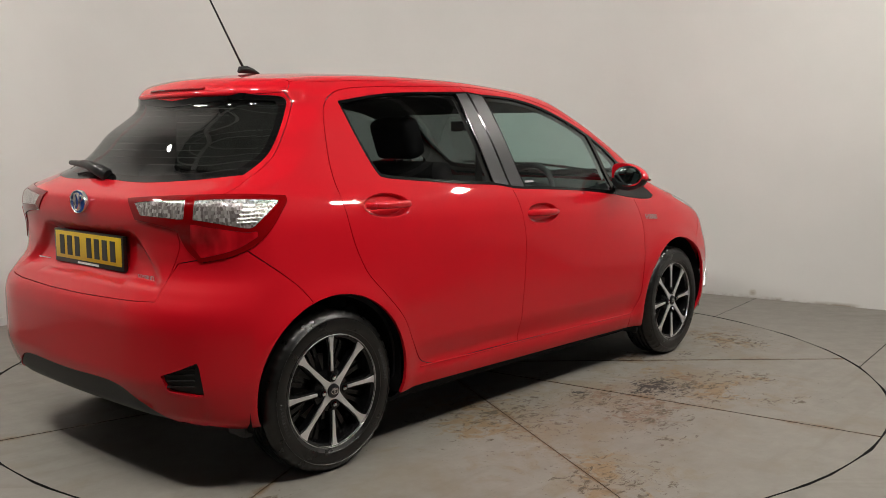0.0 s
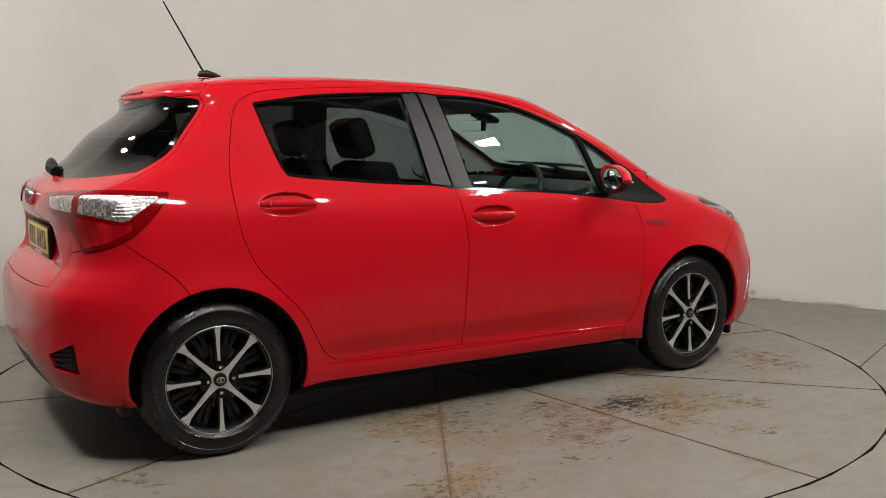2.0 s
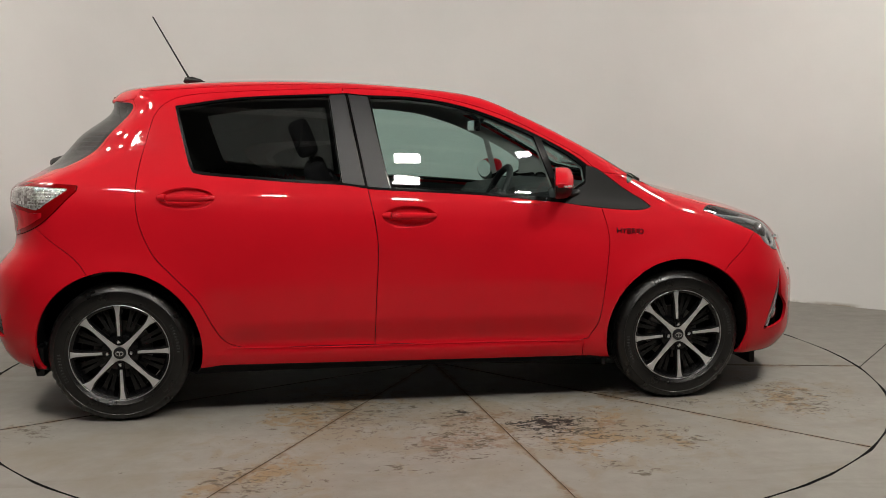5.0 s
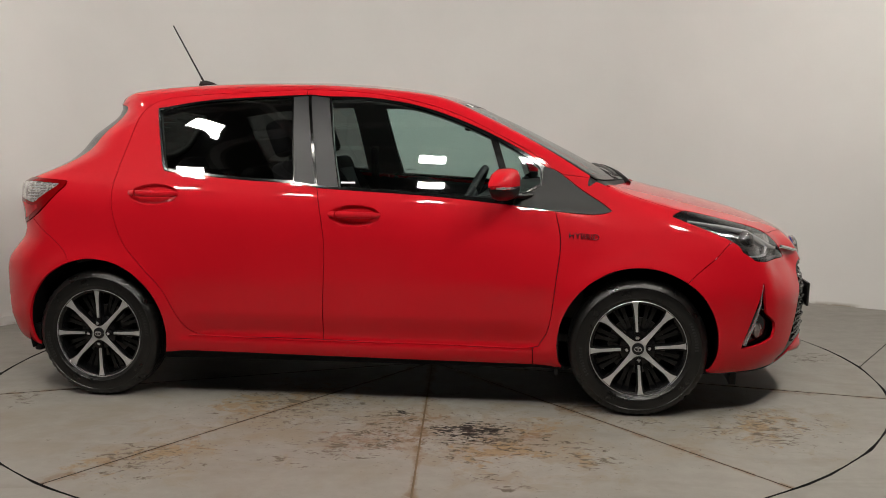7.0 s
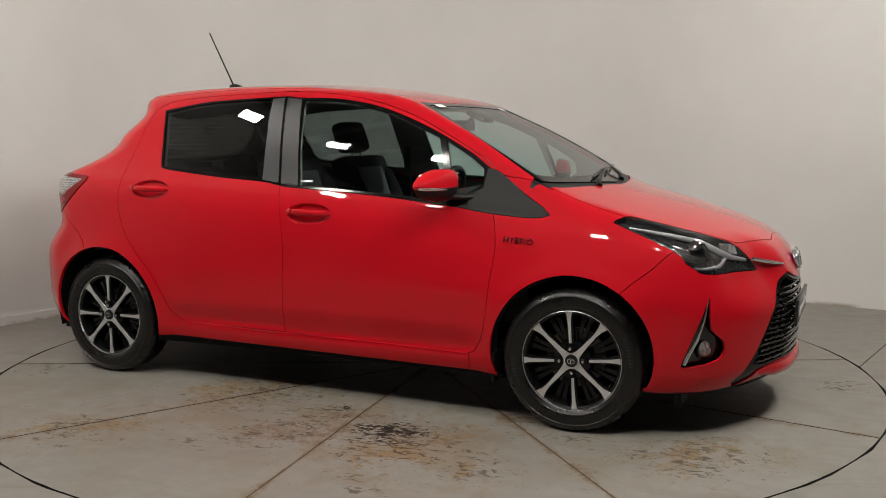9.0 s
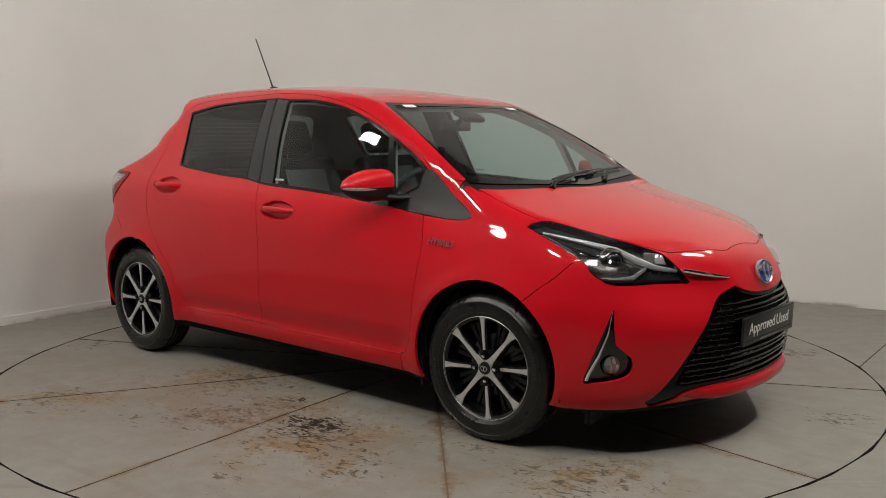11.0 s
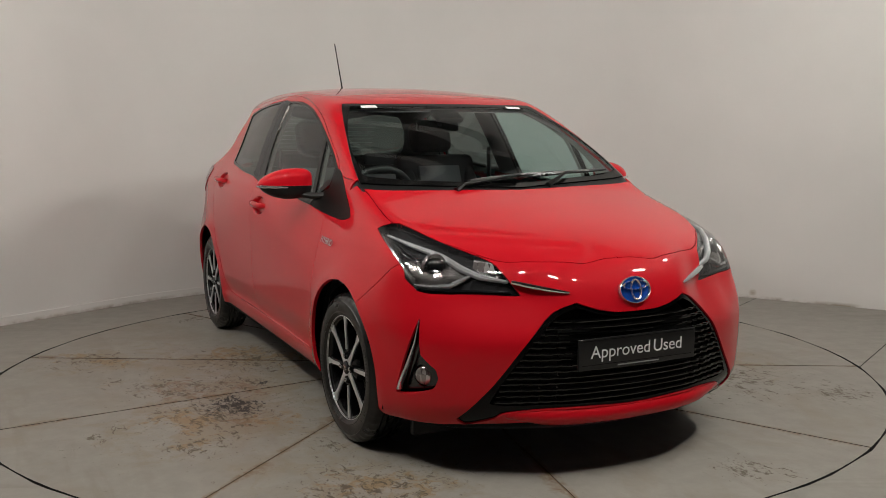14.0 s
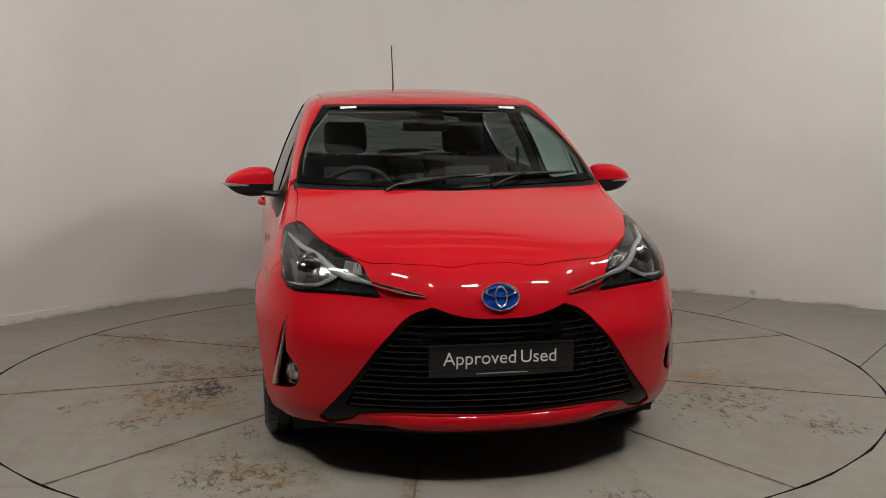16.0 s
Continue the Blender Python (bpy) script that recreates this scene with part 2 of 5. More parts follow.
def letters(text, size, depth=0.001, align="CENTER", thin=0.0):
    cu = bpy.data.curves.new("letters", "FONT")
    cu.body, cu.size, cu.extrude, cu.align_x, cu.align_y = text, size, depth, align, "CENTER"
    cu.offset = -thin
    ob = new("letters", cu)
    me = bpy.data.meshes.new_from_object(ob.evaluated_get(bpy.context.evaluated_depsgraph_get()))
    bpy.data.objects.remove(ob)
    return me


# ---- the room: two straight walls that run into one another in a wide bend
LEFT, RIGHT = Vector((0.6, 0.8, 0)), Vector((0.82, -0.572, 0)).normalized()
CORNER = Vector((-0.6, 4.04, 0))
BEND = 2.9


def wall_plan():
    """Points along the inner face, from the far end of one wall to that of the other."""
    out = [CORNER - LEFT * 9.5, CORNER - LEFT * 5]
    for i in range(41):
        s = i / 40
        t = s * math.pi / 2
        out.append(CORNER - LEFT * BEND * (1 - math.sin(t)) + RIGHT * BEND * (1 - math.cos(t)))
    return out + [CORNER + RIGHT * 5, CORNER + RIGHT * 10.5]


def ribbon_bm(plan, z0, z1, thick, proud=0.0):
    bm = bmesh.new()
    rows = []
    for i, q in enumerate(plan):
        d = (plan[min(i + 1, len(plan) - 1)] - plan[max(i - 1, 0)]).normalized()
        n = Vector((-d.y, d.x, 0))
        a, b = q - n * proud, q + n * thick
        rows.append([bm.verts.new((p.x, p.y, z)) for p, z in ((a, z0), (a, z1), (b, z1), (b, z0))])
    for a, b in zip(rows, rows[1:]):
        for k in range(4):
            bm.faces.new((a[k], b[k], b[(k + 1) % 4], a[(k + 1) % 4]))
    bm.faces.new(rows[0])
    bm.faces.new(rows[-1][::-1])
    return bm


PLAN = wall_plan()
tagged(part("wall_bend", ribbon_bm(PLAN, -0.02, 4.6, 0.15), WALL), "scuffed white painted studio wall with a wide rounded bend", "wall", kind="structure")
END_A, END_B = PLAN[0], PLAN[-1]
# unseen wall, added to close the room where the hall lies open and dark
CLOSE = [END_B, END_B - LEFT * 9.0, END_A + Vector((0.2, -4.0, 0)), END_A]
tagged(part("added_back_wall", ribbon_bm(CLOSE, -0.02, 4.6, 0.15), BACK_STAND_IN), "plain dark wall added behind the camera in place of an open hall", "wall", kind="structure")
# low kerb along the foot of the wall, at the bend
tagged(part("baseboard", ribbon_bm(PLAN[1:24], 0.0, 0.055, 0.0, 0.012), WALL), "low white painted skirting at the foot of the wall", "skirting", kind="structure")


def ceiling_mesh():
    bm = box_bm(-12, -14, 4.6, 12, 8, 4.75)
    more = [box_bm(-12, y, 4.42, 12, y + 0.07, 4.6) for y in np.arange(-13, 7, 0.9)]
    more += [box_bm(x, -14, 4.3, x + 0.12, 8, 4.42) for x in (-7, -2.6, 2.0, 6.5)]
    for b in more:
        for f in b.faces:
            f.material_index = 1
    me = from_bm("ceiling", joined(bm, *more), 0)
    me.materials.append(CEILING)
    me.materials.append(PURLIN)
    return me


tagged(part("ceiling", ceiling_mesh(), CEILING), "grey ribbed hall ceiling with steel purlins", "ceiling", kind="structure")

# ---- floor: concrete slabs with sawn joints round the turntable
DISC, GAP = 2.260, 0.016


def triangulated(points, loops, keep):
    """Triangles of a flat sheet cut along loops of points; keep says which middles stay."""
    from mathutils.geometry import delaunay_2d_cdt
    verts = [Vector(q) for q in points]
    edges = []
    for lp, closed in loops:
        k = len(verts)
        verts += [Vector(q) for q in lp]
        edges += [(k + i, k + i + 1) for i in range(len(lp) - 1)] + ([(k + len(lp) - 1, k)] if closed else [])
    v, _, f, _, _, _ = delaunay_2d_cdt(verts, edges, [], 0, 1e-6, False)
    v = np.array([tuple(q) for q in v])
    f = np.array([t for t in f if len(t) == 3])
    mid = v[f].mean(1)
    return v, f[keep(mid)]


def floor_mesh():
    joints = []
    n = Vector((LEFT.y, -LEFT.x, 0))
    for off in (0.80, 1.92):
        lo = n * off
        joints.append((lo, LEFT))
    joints.append((n * -1.6, LEFT))
    for off in (-1.5, 3.4):
        joints.append((LEFT * off, n))
    w = 0.0022
    chip = lambda a: DISC + GAP + 0.005 * noise.noise((14 * math.cos(a), 14 * math.sin(a), 3.0)) + 0.003 * noise.noise((50 * math.cos(a), 50 * math.sin(a), 8.0))
    loops = [([(chip(a) * math.cos(a), chip(a) * math.sin(a)) for a in np.linspace(0, 2 * math.pi, 720, endpoint=False)], True),
             ([(-13, -13), (13, -13), (13, 9), (-13, 9)], True)]
    for o, d in joints:
        e = Vector((-d.y, d.x, 0)) * w
        for s in (-1, 1):
            a, b = o - d * 11 + e * s, o + d * 11 + e * s
            loops.append(([(a.x, a.y), (b.x, b.y)], False))

    def keep(mid):
        ok = np.hypot(mid[:, 0], mid[:, 1]) > DISC + GAP - 0.009
        for o, d in joints:
            dist = np.abs((mid[:, 0] - o.x) * -d.y + (mid[:, 1] - o.y) * d.x)
            ok &= dist > w
        return ok

    v, f = triangulated([], loops, keep)
    used, back = np.unique(f, return_inverse=True)
    v, f = v[used], back.reshape(f.shape)
    bm = bmesh.new()
    vs = [bm.verts.new((x, y, 0)) for x, y in v]
    for t in f:
        bm.faces.new([vs[i] for i in t])
    rim = [e for e in bm.edges if len(e.link_faces) == 1]
    out = bmesh.ops.extrude_edge_only(bm, edges=rim)
    for q in out["geom"]:
        if isinstance(q, bmesh.types.BMVert):
            q.co.z = -0.16
        # cut sides of the slabs: shade of the gap put into their colour
        if isinstance(q, bmesh.types.BMFace):
            q.material_index = 1
    me = from_bm("floor", bm, 0)
    me.materials.append(CONCRETE)
    me.materials.append(GAP_SHADE)
    return me


tagged(part("floor", floor_mesh(), CONCRETE), "worn grey concrete floor with sawn joints", "floor", kind="structure")
tagged(part("pit_floor", box_bm(-13, -13, -0.3, 13, 9, -0.16), GAP_SHADE), "black sheet for the shade under the floor joints", "ground", kind="structure")

# ---- turntable: ten concrete sectors in a steel-edged disc, gap sides near-black for shade
turntable = tagged(new("turntable"), "large round concrete turntable with radial joints and rust stains", "turntable")


def sector_mesh(seed):
    step = math.radians(36)
    g = 0.0036
    bm = bmesh.new()
    inner = g / math.sin(step / 2)
    pts = [(inner * math.cos(step / 2), inner * math.sin(step / 2))]
    d = math.asin(g / DISC)
    for i in range(49):
        a = d + (step - 2 * d) * i / 48
        r = DISC - 0.0022 * abs(noise.noise((40 * a, seed * 7.3, 0.5))) - 0.0015 * abs(noise.noise((140 * a, seed * 3.1, 2.5)))
        pts.append((r * math.cos(a), r * math.sin(a)))
    a = [bm.verts.new((x, y, 0)) for x, y in pts]
    b = [bm.verts.new((x, y, -0.025)) for x, y in pts]
    bm.faces.new(a)
    for i in range(len(pts)):
        j = (i + 1) % len(pts)
        # sector sides carry the gap's shade as a near-black colour
        bm.faces.new((a[i], b[i], b[j], a[j])).material_index = 1
    return from_bm("sector", bm, 0)


# where the disc is marked, in its own plan: x, y, reach
TAN_FILM = ((0.45, -1.20, 0.75), (-0.45, -1.05, 0.75), (-0.80, -1.60, 0.40), (1.50, -0.90, 0.50), (0.65, 1.30, 0.50), (0.0, -1.0, 0.6))
ORANGE_RUST = ((0.61, -1.12, 0.17), (-0.77, -1.57, 0.20), (-0.98, -1.75, 0.13), (1.57, -0.93, 0.26), (0.48, -1.41, 0.24), (-0.48, -0.75, 0.30), (0.60, 1.32, 0.20), (-0.70, -0.95, 0.25), (0.78, -1.44, 0.16))
PINK_RUST = ((0.07, -1.26, 0.22), (0.10, -1.04, 0.13), (-0.10, -1.36, 0.20), (0.86, -0.76, 0.20), (0.62, -1.22, 0.12))
BROWN_FLECKS = ((-0.02, -1.25, 0.36), (-0.18, -1.41, 0.22), (0.80, -1.42, 0.22), (0.55, -1.74, 0.13), (-0.31, -1.64, 0.10), (1.07, -0.94, 0.15), (0.84, -0.71, 0.20), (-0.50, -0.88, 0.40),
                (1.58, -0.95, 0.34), (2.03, 0.38, 0.16), (1.40, 1.47, 0.22), (0.0, -0.945, 0.09), (0.81, -1.28, 0.11), (0.45, -1.30, 0.35), (1.0, 1.2, 0.45), (-1.83, -0.96, 0.16), (-0.85, -1.65, 0.25))
BLACK_OIL = ((0.36, -1.175, 0.15), (0.25, -1.17, 0.09), (0.45, -1.14, 0.09), (0.005, -0.945, 0.05))


def stained_material():
    m = concrete_material()
    m.name = "stained_concrete"
    c = m.node_tree.nodes["Principled BSDF"].inputs["Base Color"].links[0].from_socket
    co = m.node_tree.nodes.new("ShaderNodeTexCoord")

    def calc(op, a, b2=None):
        n = m.node_tree.nodes.new("ShaderNodeMath")
        n.operation = op
        for i, v in enumerate((a, b2)):
            if isinstance(v, (int, float)):
                n.inputs[i].default_value = v
            elif v is not None:
                link(m, v, n.inputs[i])
        return n.outputs[0]

    drift = node(m, "ShaderNodeTexNoise", Scale=3.2, Detail=5.0, Roughness=0.6)
    link(m, co.outputs["Object"], drift.inputs["Vector"])
    shift = m.node_tree.nodes.new("ShaderNodeVectorMath")
    shift.operation, shift.inputs[1].default_value, shift.inputs[2].default_value = "MULTIPLY_ADD", (0.5, 0.5, 0.0), (-0.25, -0.25, 0.0)
    link(m, drift.outputs["Color"], shift.inputs[0])
    place = m.node_tree.nodes.new("ShaderNodeVectorMath")
    link(m, co.outputs["Object"], place.inputs[0])
    link(m, shift.outputs[0], place.inputs[1])

    def cover(spots, still=False):
        """1 in the middle of a spot, 0 past its reach; the strongest of all."""
        best = None
        for x, y, r in spots:
            n = m.node_tree.nodes.new("ShaderNodeVectorMath")
            n.operation, n.inputs[1].default_value = "DISTANCE", (x, y, 0)
            link(m, co.outputs["Object"] if still else place.outputs[0], n.inputs[0])
            k = calc("SUBTRACT", 1.0, calc("DIVIDE", n.outputs["Value"], r))
            best = k if best is None else calc("MAXIMUM", best, k)
        return calc("MAXIMUM", best, -1.0)

    def stain(under, spots, grain, colour, at, amount, pull=0.22, soft=0.03, still=False):
        """Breaks up a stain by its grain: dense in the middle, single flecks towards its rim."""
        k = calc("ADD", grain, calc("MULTIPLY", cover(spots, still), pull))
        return mix(m, ramp(m, k, (at, 0.0), (min(at + soft, 1.0), amount)), under, colour)

    cloud = noise_of(m, 5.0, 9, 0.70, distort=0.8)
    crisp = noise_of(m, 13.0, 10, 0.70, distort=0.9)
    fleck = noise_of(m, 20.0, 10, 0.72, stretch=(0.8, 1.4, 1), distort=1.0)
    drag = noise_of(m, 22.0, 10, 0.74, stretch=(0.7, 1.7, 1), distort=1.1)
    c = mix(m, ramp(m, noise_of(m, 2.0, 7, 0.65, distort=0.5), (0.50, 0.0), (0.70, 0.55)), c, (0.215, 0.178, 0.130))
    c = stain(c, TAN_FILM, cloud, (0.225, 0.180, 0.125), 0.57, 0.60, 0.20, 0.12)
    c = stain(c, ORANGE_RUST, crisp, (0.250, 0.162, 0.075), 0.59, 0.75, 0.19, 0.08)
    c = stain(c, PINK_RUST, crisp, (0.190, 0.118, 0.072), 0.595, 0.72, 0.19, 0.08)
    c = stain(c, BROWN_FLECKS, fleck, (0.074, 0.053, 0.033), 0.597, 0.92, 0.12, 0.065)
    c = stain(c, TAN_FILM, noise_of(m, 30.0, 6, 0.65, distort=1.0), (0.10, 0.078, 0.054), 0.655, 0.8, 0.09, 0.05)
    # grime and rust washed out along the joints, unevenly
    xyz = m.node_tree.nodes.new("ShaderNodeSeparateXYZ")
    link(m, co.outputs["Object"], xyz.inputs[0])
    turn = calc("ARCTAN2", xyz.outputs[1], xyz.outputs[0])
    off = calc("PINGPONG", calc("ADD", turn, math.radians(360 - 25)), math.radians(18))
    far = calc("SQRT", calc("ADD", calc("POWER", xyz.outputs[0], 2.0), calc("POWER", xyz.outputs[1], 2.0)))
    wide = calc("MULTIPLY", calc("MULTIPLY", off, far), ramp(m, noise_of(m, 3.0, 6, 0.7), (0.38, 4.0), (0.62, 0.7)))
    k = mix(m, 1.0, ramp(m, wide, (0.008, 0.95), (0.055, 0.0)), ramp(m, crisp, (0.42, 0.15), (0.54, 1.0)), "MULTIPLY")
    c = mix(m, k, c, (0.160, 0.098, 0.052))
    c = stain(c, BLACK_OIL, drag, (0.010, 0.008, 0.006), 0.562, 1.0, 0.14, 0.04, True)
    shade(m, c)
    return m


STAINED = stained_material()
for i in range(10):
    me = sector_mesh(i)
    me.transform(Matrix.Rotation(math.radians(25 + 36 * i), 4, "Z"))
    me.materials.append(STAINED)
    me.materials.append(GAP_SHADE)
    part("sector", me, STAINED, turntable)
tube = lathe_bm([(DISC - 0.03, -0.026), (DISC, -0.026), (DISC, -0.06), (DISC - 0.03, -0.06)], 96, "Z", True)
part("joint_filler", lathe_bm([(0.0, -0.002), (DISC - 0.004, -0.002), (DISC - 0.004, -0.02), (0.0, -0.02)], 96, "Z"), FILLER, turntable, "rusty dirt packed into the joints")
part("edge_ring", tube, GAP_SHADE, turntable)

# ---- the car's outer form: x ahead, y to its left, z up, middle of the axles at the origin
def tab(v, *pairs):
    """A smooth curve through (place, value) pairs."""
    xs = np.array(pairs[0::2], float)
    ys = np.array(pairs[1::2], float)
    h = np.diff(xs)
    d = np.diff(ys) / h
    m = np.zeros(len(xs))
    m[0], m[-1] = d[0], d[-1]
    w1, w2 = 2 * h[1:] + h[:-1], h[1:] + 2 * h[:-1]
    same = d[:-1] * d[1:] > 0
    m[1:-1] = np.where(same, (w1 + w2) / (w1 / np.where(same, d[:-1], 1) + w2 / np.where(same, d[1:], 1)), 0)
    v = np.clip(np.asarray(v, float), xs[0], xs[-1])
    i = np.clip(np.searchsorted(xs, v, side="right") - 1, 0, len(h) - 1)
    s = (v - xs[i]) / h[i]
    return (ys[i] * (1 + 2 * s) * (1 - s) ** 2 + h[i] * m[i] * s * (1 - s) ** 2
            + ys[i + 1] * s * s * (3 - 2 * s) + h[i] * m[i + 1] * s * s * (s - 1))


def smax(a, b, k):
    h = np.clip(0.5 + 0.5 * (a - b) / k, 0, 1)
    return a * h + b * (1 - h) + k * h * (1 - h)


def ease(a, b, v):
    s = np.clip((v - a) / (b - a), 0, 1)
    return s * s * (3 - 2 * s)


AXLE, TYRE = 1.255, 0.303
HANDLES = ((-0.955, 0.965), (0.004, 0.876))


def half_width(x, z):
    lift = tab(x, -1.85, 0.10, -1.2, 0.06, 0, 0, 0.6, -0.03, 1.1, -0.07, 1.6, -0.09)
    g = tab(z - lift * ease(0.55, 0.9, z), 0.1, 0.76, 0.2, 0.80, 0.3, 0.826, 0.45, 0.838, 0.6, 0.845, 0.75, 0.845, 0.86, 0.836, 0.94, 0.815, 1.0, 0.785,
            1.2, 0.705, 1.4, 0.605, 1.5, 0.54)
    up = tab(x, -1.9, -0.13, -1.5, -0.05, -1.0, -0.02, -0.5, -0.003, 0, 0, 0.5, -0.012, 1.0, -0.05, 1.3, -0.065, 1.6, -0.105, 1.9, -0.21, 2.1, -0.3)
    low = tab(x, -1.9, -0.10, -1.6, -0.025, -1.25, 0, 0, -0.006, 1.25, 0, 1.5, -0.012, 1.7, -0.045, 1.85, -0.09, 2.1, -0.2)
    k = ease(0.55, 0.9, z)
    s = g + low * (1 - k) + up * k
    for a in (-AXLE, AXLE):
        r = np.hypot(x - a, z - TYRE)
        s = s + 0.014 * np.exp(-((r - 0.35) / 0.055) ** 2)
    s = s - 0.016 * (1 - ease(0.32, 0.43, z)) * ease(0.268, 0.322, z) * ease(-0.95, -0.7, x) * (1 - ease(0.75, 0.93, x))
    s = s - 0.045 * ease(0.88, 1.25, z) * (1 - ease(-1.15, -0.1, x))
    for hx, hz in HANDLES:
        r = np.hypot((x - hx) / 0.122, (z - hz) / 0.047)
        s = s - 0.023 * (1 - ease(0.76, 1.0, r))
    return s


def top(x, y):
    c = tab(x, -1.5, 1.425, -1.37, 1.447, -1.2, 1.472, -1.0, 1.492, -0.6, 1.504, -0.3, 1.499, 0, 1.479, 0.2, 1.452, 0.35, 1.42, 0.6, 1.315, 0.9, 1.165,
            1.2, 1.015, 1.3, 0.985, 1.5, 0.934, 1.75, 0.865, 1.9, 0.807, 2.0, 0.748, 2.05, 0.695, 2.1, 0.6)
    drop = tab(x, -1.7, 0.06, -1.0, 0.05, 0, 0.04, 0.4, 0.018, 0.8, 0.02, 1.2, 0.04, 1.5, 0.045, 2.05, 0.09)
    return c - drop * (y / 0.65) ** 2


def front(y, z):
    return (tab(z, 0.12, 1.93, 0.2, 2.02, 0.28, 2.075, 0.45, 2.09, 0.55, 2.085, 0.68, 2.065, 0.75, 2.045, 0.9, 1.97)
            - tab(y, -0.2, 0.014, 0, 0, 0.2, 0.014, 0.4, 0.070, 0.55, 0.135, 0.7, 0.24, 0.85, 0.42)
            - ease(0.5, 0.68, z) * tab(y, -0.2, 0.006, 0, 0, 0.2, 0.006, 0.4, 0.068, 0.55, 0.07, 0.7, 0.035)
            - 0.008 * (1 - ease(0.52, 0.66, z)) * ease(0.28, 0.40, z) * ease(0.34, 0.46, y) * (1 - ease(0.64, 0.72, y)))


def rear(y, z):
    return (tab(z, 0.15, -1.74, 0.3, -1.842, 0.42, -1.876, 0.58, -1.876, 0.64, -1.866, 0.70, -1.822, 0.76, -1.774, 0.80, -1.765, 0.86, -1.765, 0.95, -1.778, 1.0, -1.772, 1.04, -1.735, 1.07, -1.69,
                1.1, -1.652, 1.23, -1.535, 1.372, -1.372, 1.40, -1.374, 1.45, -1.360)
            + tab(y, -0.4, 0.012, 0, 0, 0.4, 0.012, 0.6, 0.05, 0.7, 0.10, 0.8, 0.2, 0.9, 0.34)
            + ease(0.99, 1.20, z) * tab(y, -0.3, 0.03, 0, 0, 0.3, 0.03, 0.55, 0.155, 0.65, 0.215, 0.75, 0.28)
            + 0.028 * ease(0.70, 0.73, z) * (1 - ease(0.875, 0.905, z)) * (1 - ease(0.47, 0.53, y + 1.1 * (z - 0.72))))


def form(x, y, z):
    """Below nought inside the car, above it outside."""
    a = np.abs(y)
    side = (a - half_width(x, z)) * 0.97
    up = (z - top(x, a)) * tab(x, 0.2, 1.0, 0.4, 0.87, 1.2, 0.9, 1.4, 0.97)
    f = smax(side, up, tab(x, -1.7, 0.09, -0.5, 0.08, 0.1, 0.06, 0.9, 0.04, 1.4, 0.07, 2.0, 0.12))
    f = smax(f, x - front(a, z), 0.09)
    f = smax(f, (rear(a, z) - x) * tab(z, 1.0, 1.0, 1.1, 0.86), 0.07)
    return smax(f, tab(x, -1.9, 0.27, -1.5, 0.22, -0.9, 0.19, 0.9, 0.19, 1.5, 0.185, 2.1, 0.175) - z, 0.04)


def meet(o, d, far=2.6, near=0.0):
    """Where rays from o along d, starting inside, leave the form."""
    lo, hi = np.full(len(o), near), np.full(len(o), far)
    for _ in range(34):
        mid = (lo + hi) / 2
        p = o + d * mid[:, None]
        inside = form(p[:, 0], p[:, 1], p[:, 2]) < 0
        lo, hi = np.where(inside, mid, lo), np.where(inside, hi, mid)
    return o + d * ((lo + hi) / 2)[:, None]

AXIS_Z, AXIS_END = 0.75, 1.1


def to_sheet(p):
    """Lays the flank, y below nought, out flat: rays from a middle axis name each place."""
    p = np.asarray(p, float)
    ax = np.clip(p[:, 0], -AXIS_END, AXIS_END)
    d = np.stack([p[:, 0] - ax, p[:, 1], p[:, 2] - AXIS_Z], -1)
    d /= np.linalg.norm(d, axis=1)[:, None]
    ang = np.arccos(np.clip(-d[:, 1], -1, 1))
    r = np.maximum(np.hypot(d[:, 0], d[:, 2]), 1e-9)
    return np.stack([ax + ang * d[:, 0] / r, ang * d[:, 2] / r], -1)


def from_sheet(uv):
    ax = np.clip(uv[:, 0], -AXIS_END, AXIS_END)
    ex, ez = uv[:, 0] - ax, uv[:, 1]
    ang = np.hypot(ex, ez)
    k = np.sin(np.minimum(ang, math.pi / 2)) / np.maximum(ang, 1e-9)
    d = np.stack([ex * k, -np.cos(np.minimum(ang, math.pi / 2)), ez * k], -1)
    o = np.stack([ax, np.zeros(len(ax)), np.full(len(ax), AXIS_Z)], -1)
    p = meet(o, d)
    p[np.abs(p[:, 1]) < 1e-5, 1] = 0
    return p


def slope(p):
    e = 8e-4
    g = np.stack([form(p[:, 0] + e * (i == 0), p[:, 1] + e * (i == 1), p[:, 2] + e * (i == 2))
                  - form(p[:, 0] - e * (i == 0), p[:, 1] - e * (i == 1), p[:, 2] - e * (i == 2)) for i in range(3)], -1)
    return g / np.linalg.norm(g, axis=1)[:, None]


def on_side(*xz):
    q = np.array(xz, float).reshape(-1, 2)
    o = np.stack([q[:, 0], np.zeros(len(q)), q[:, 1]], -1)
    return meet(o, np.tile((0.0, -1.0, 0.0), (len(q), 1)), 1.2)


def on_rear(*yz):
    q = np.array(yz, float).reshape(-1, 2)
    o = np.stack([np.full(len(q), -1.0), q[:, 0], q[:, 1]], -1)
    return meet(o, np.tile((-1.0, 0.0, 0.0), (len(q), 1)), 1.2)


def raw(*xyz):
    return np.array(xyz, float).reshape(-1, 3)


def ring_at(x, r, z=TYRE + 0.012, n=44):
    a = np.linspace(0, 2 * math.pi, n, endpoint=False)
    q = np.stack([x + r * np.cos(a), np.full(n, -0.83), z + r * np.sin(a)], -1)
    return q


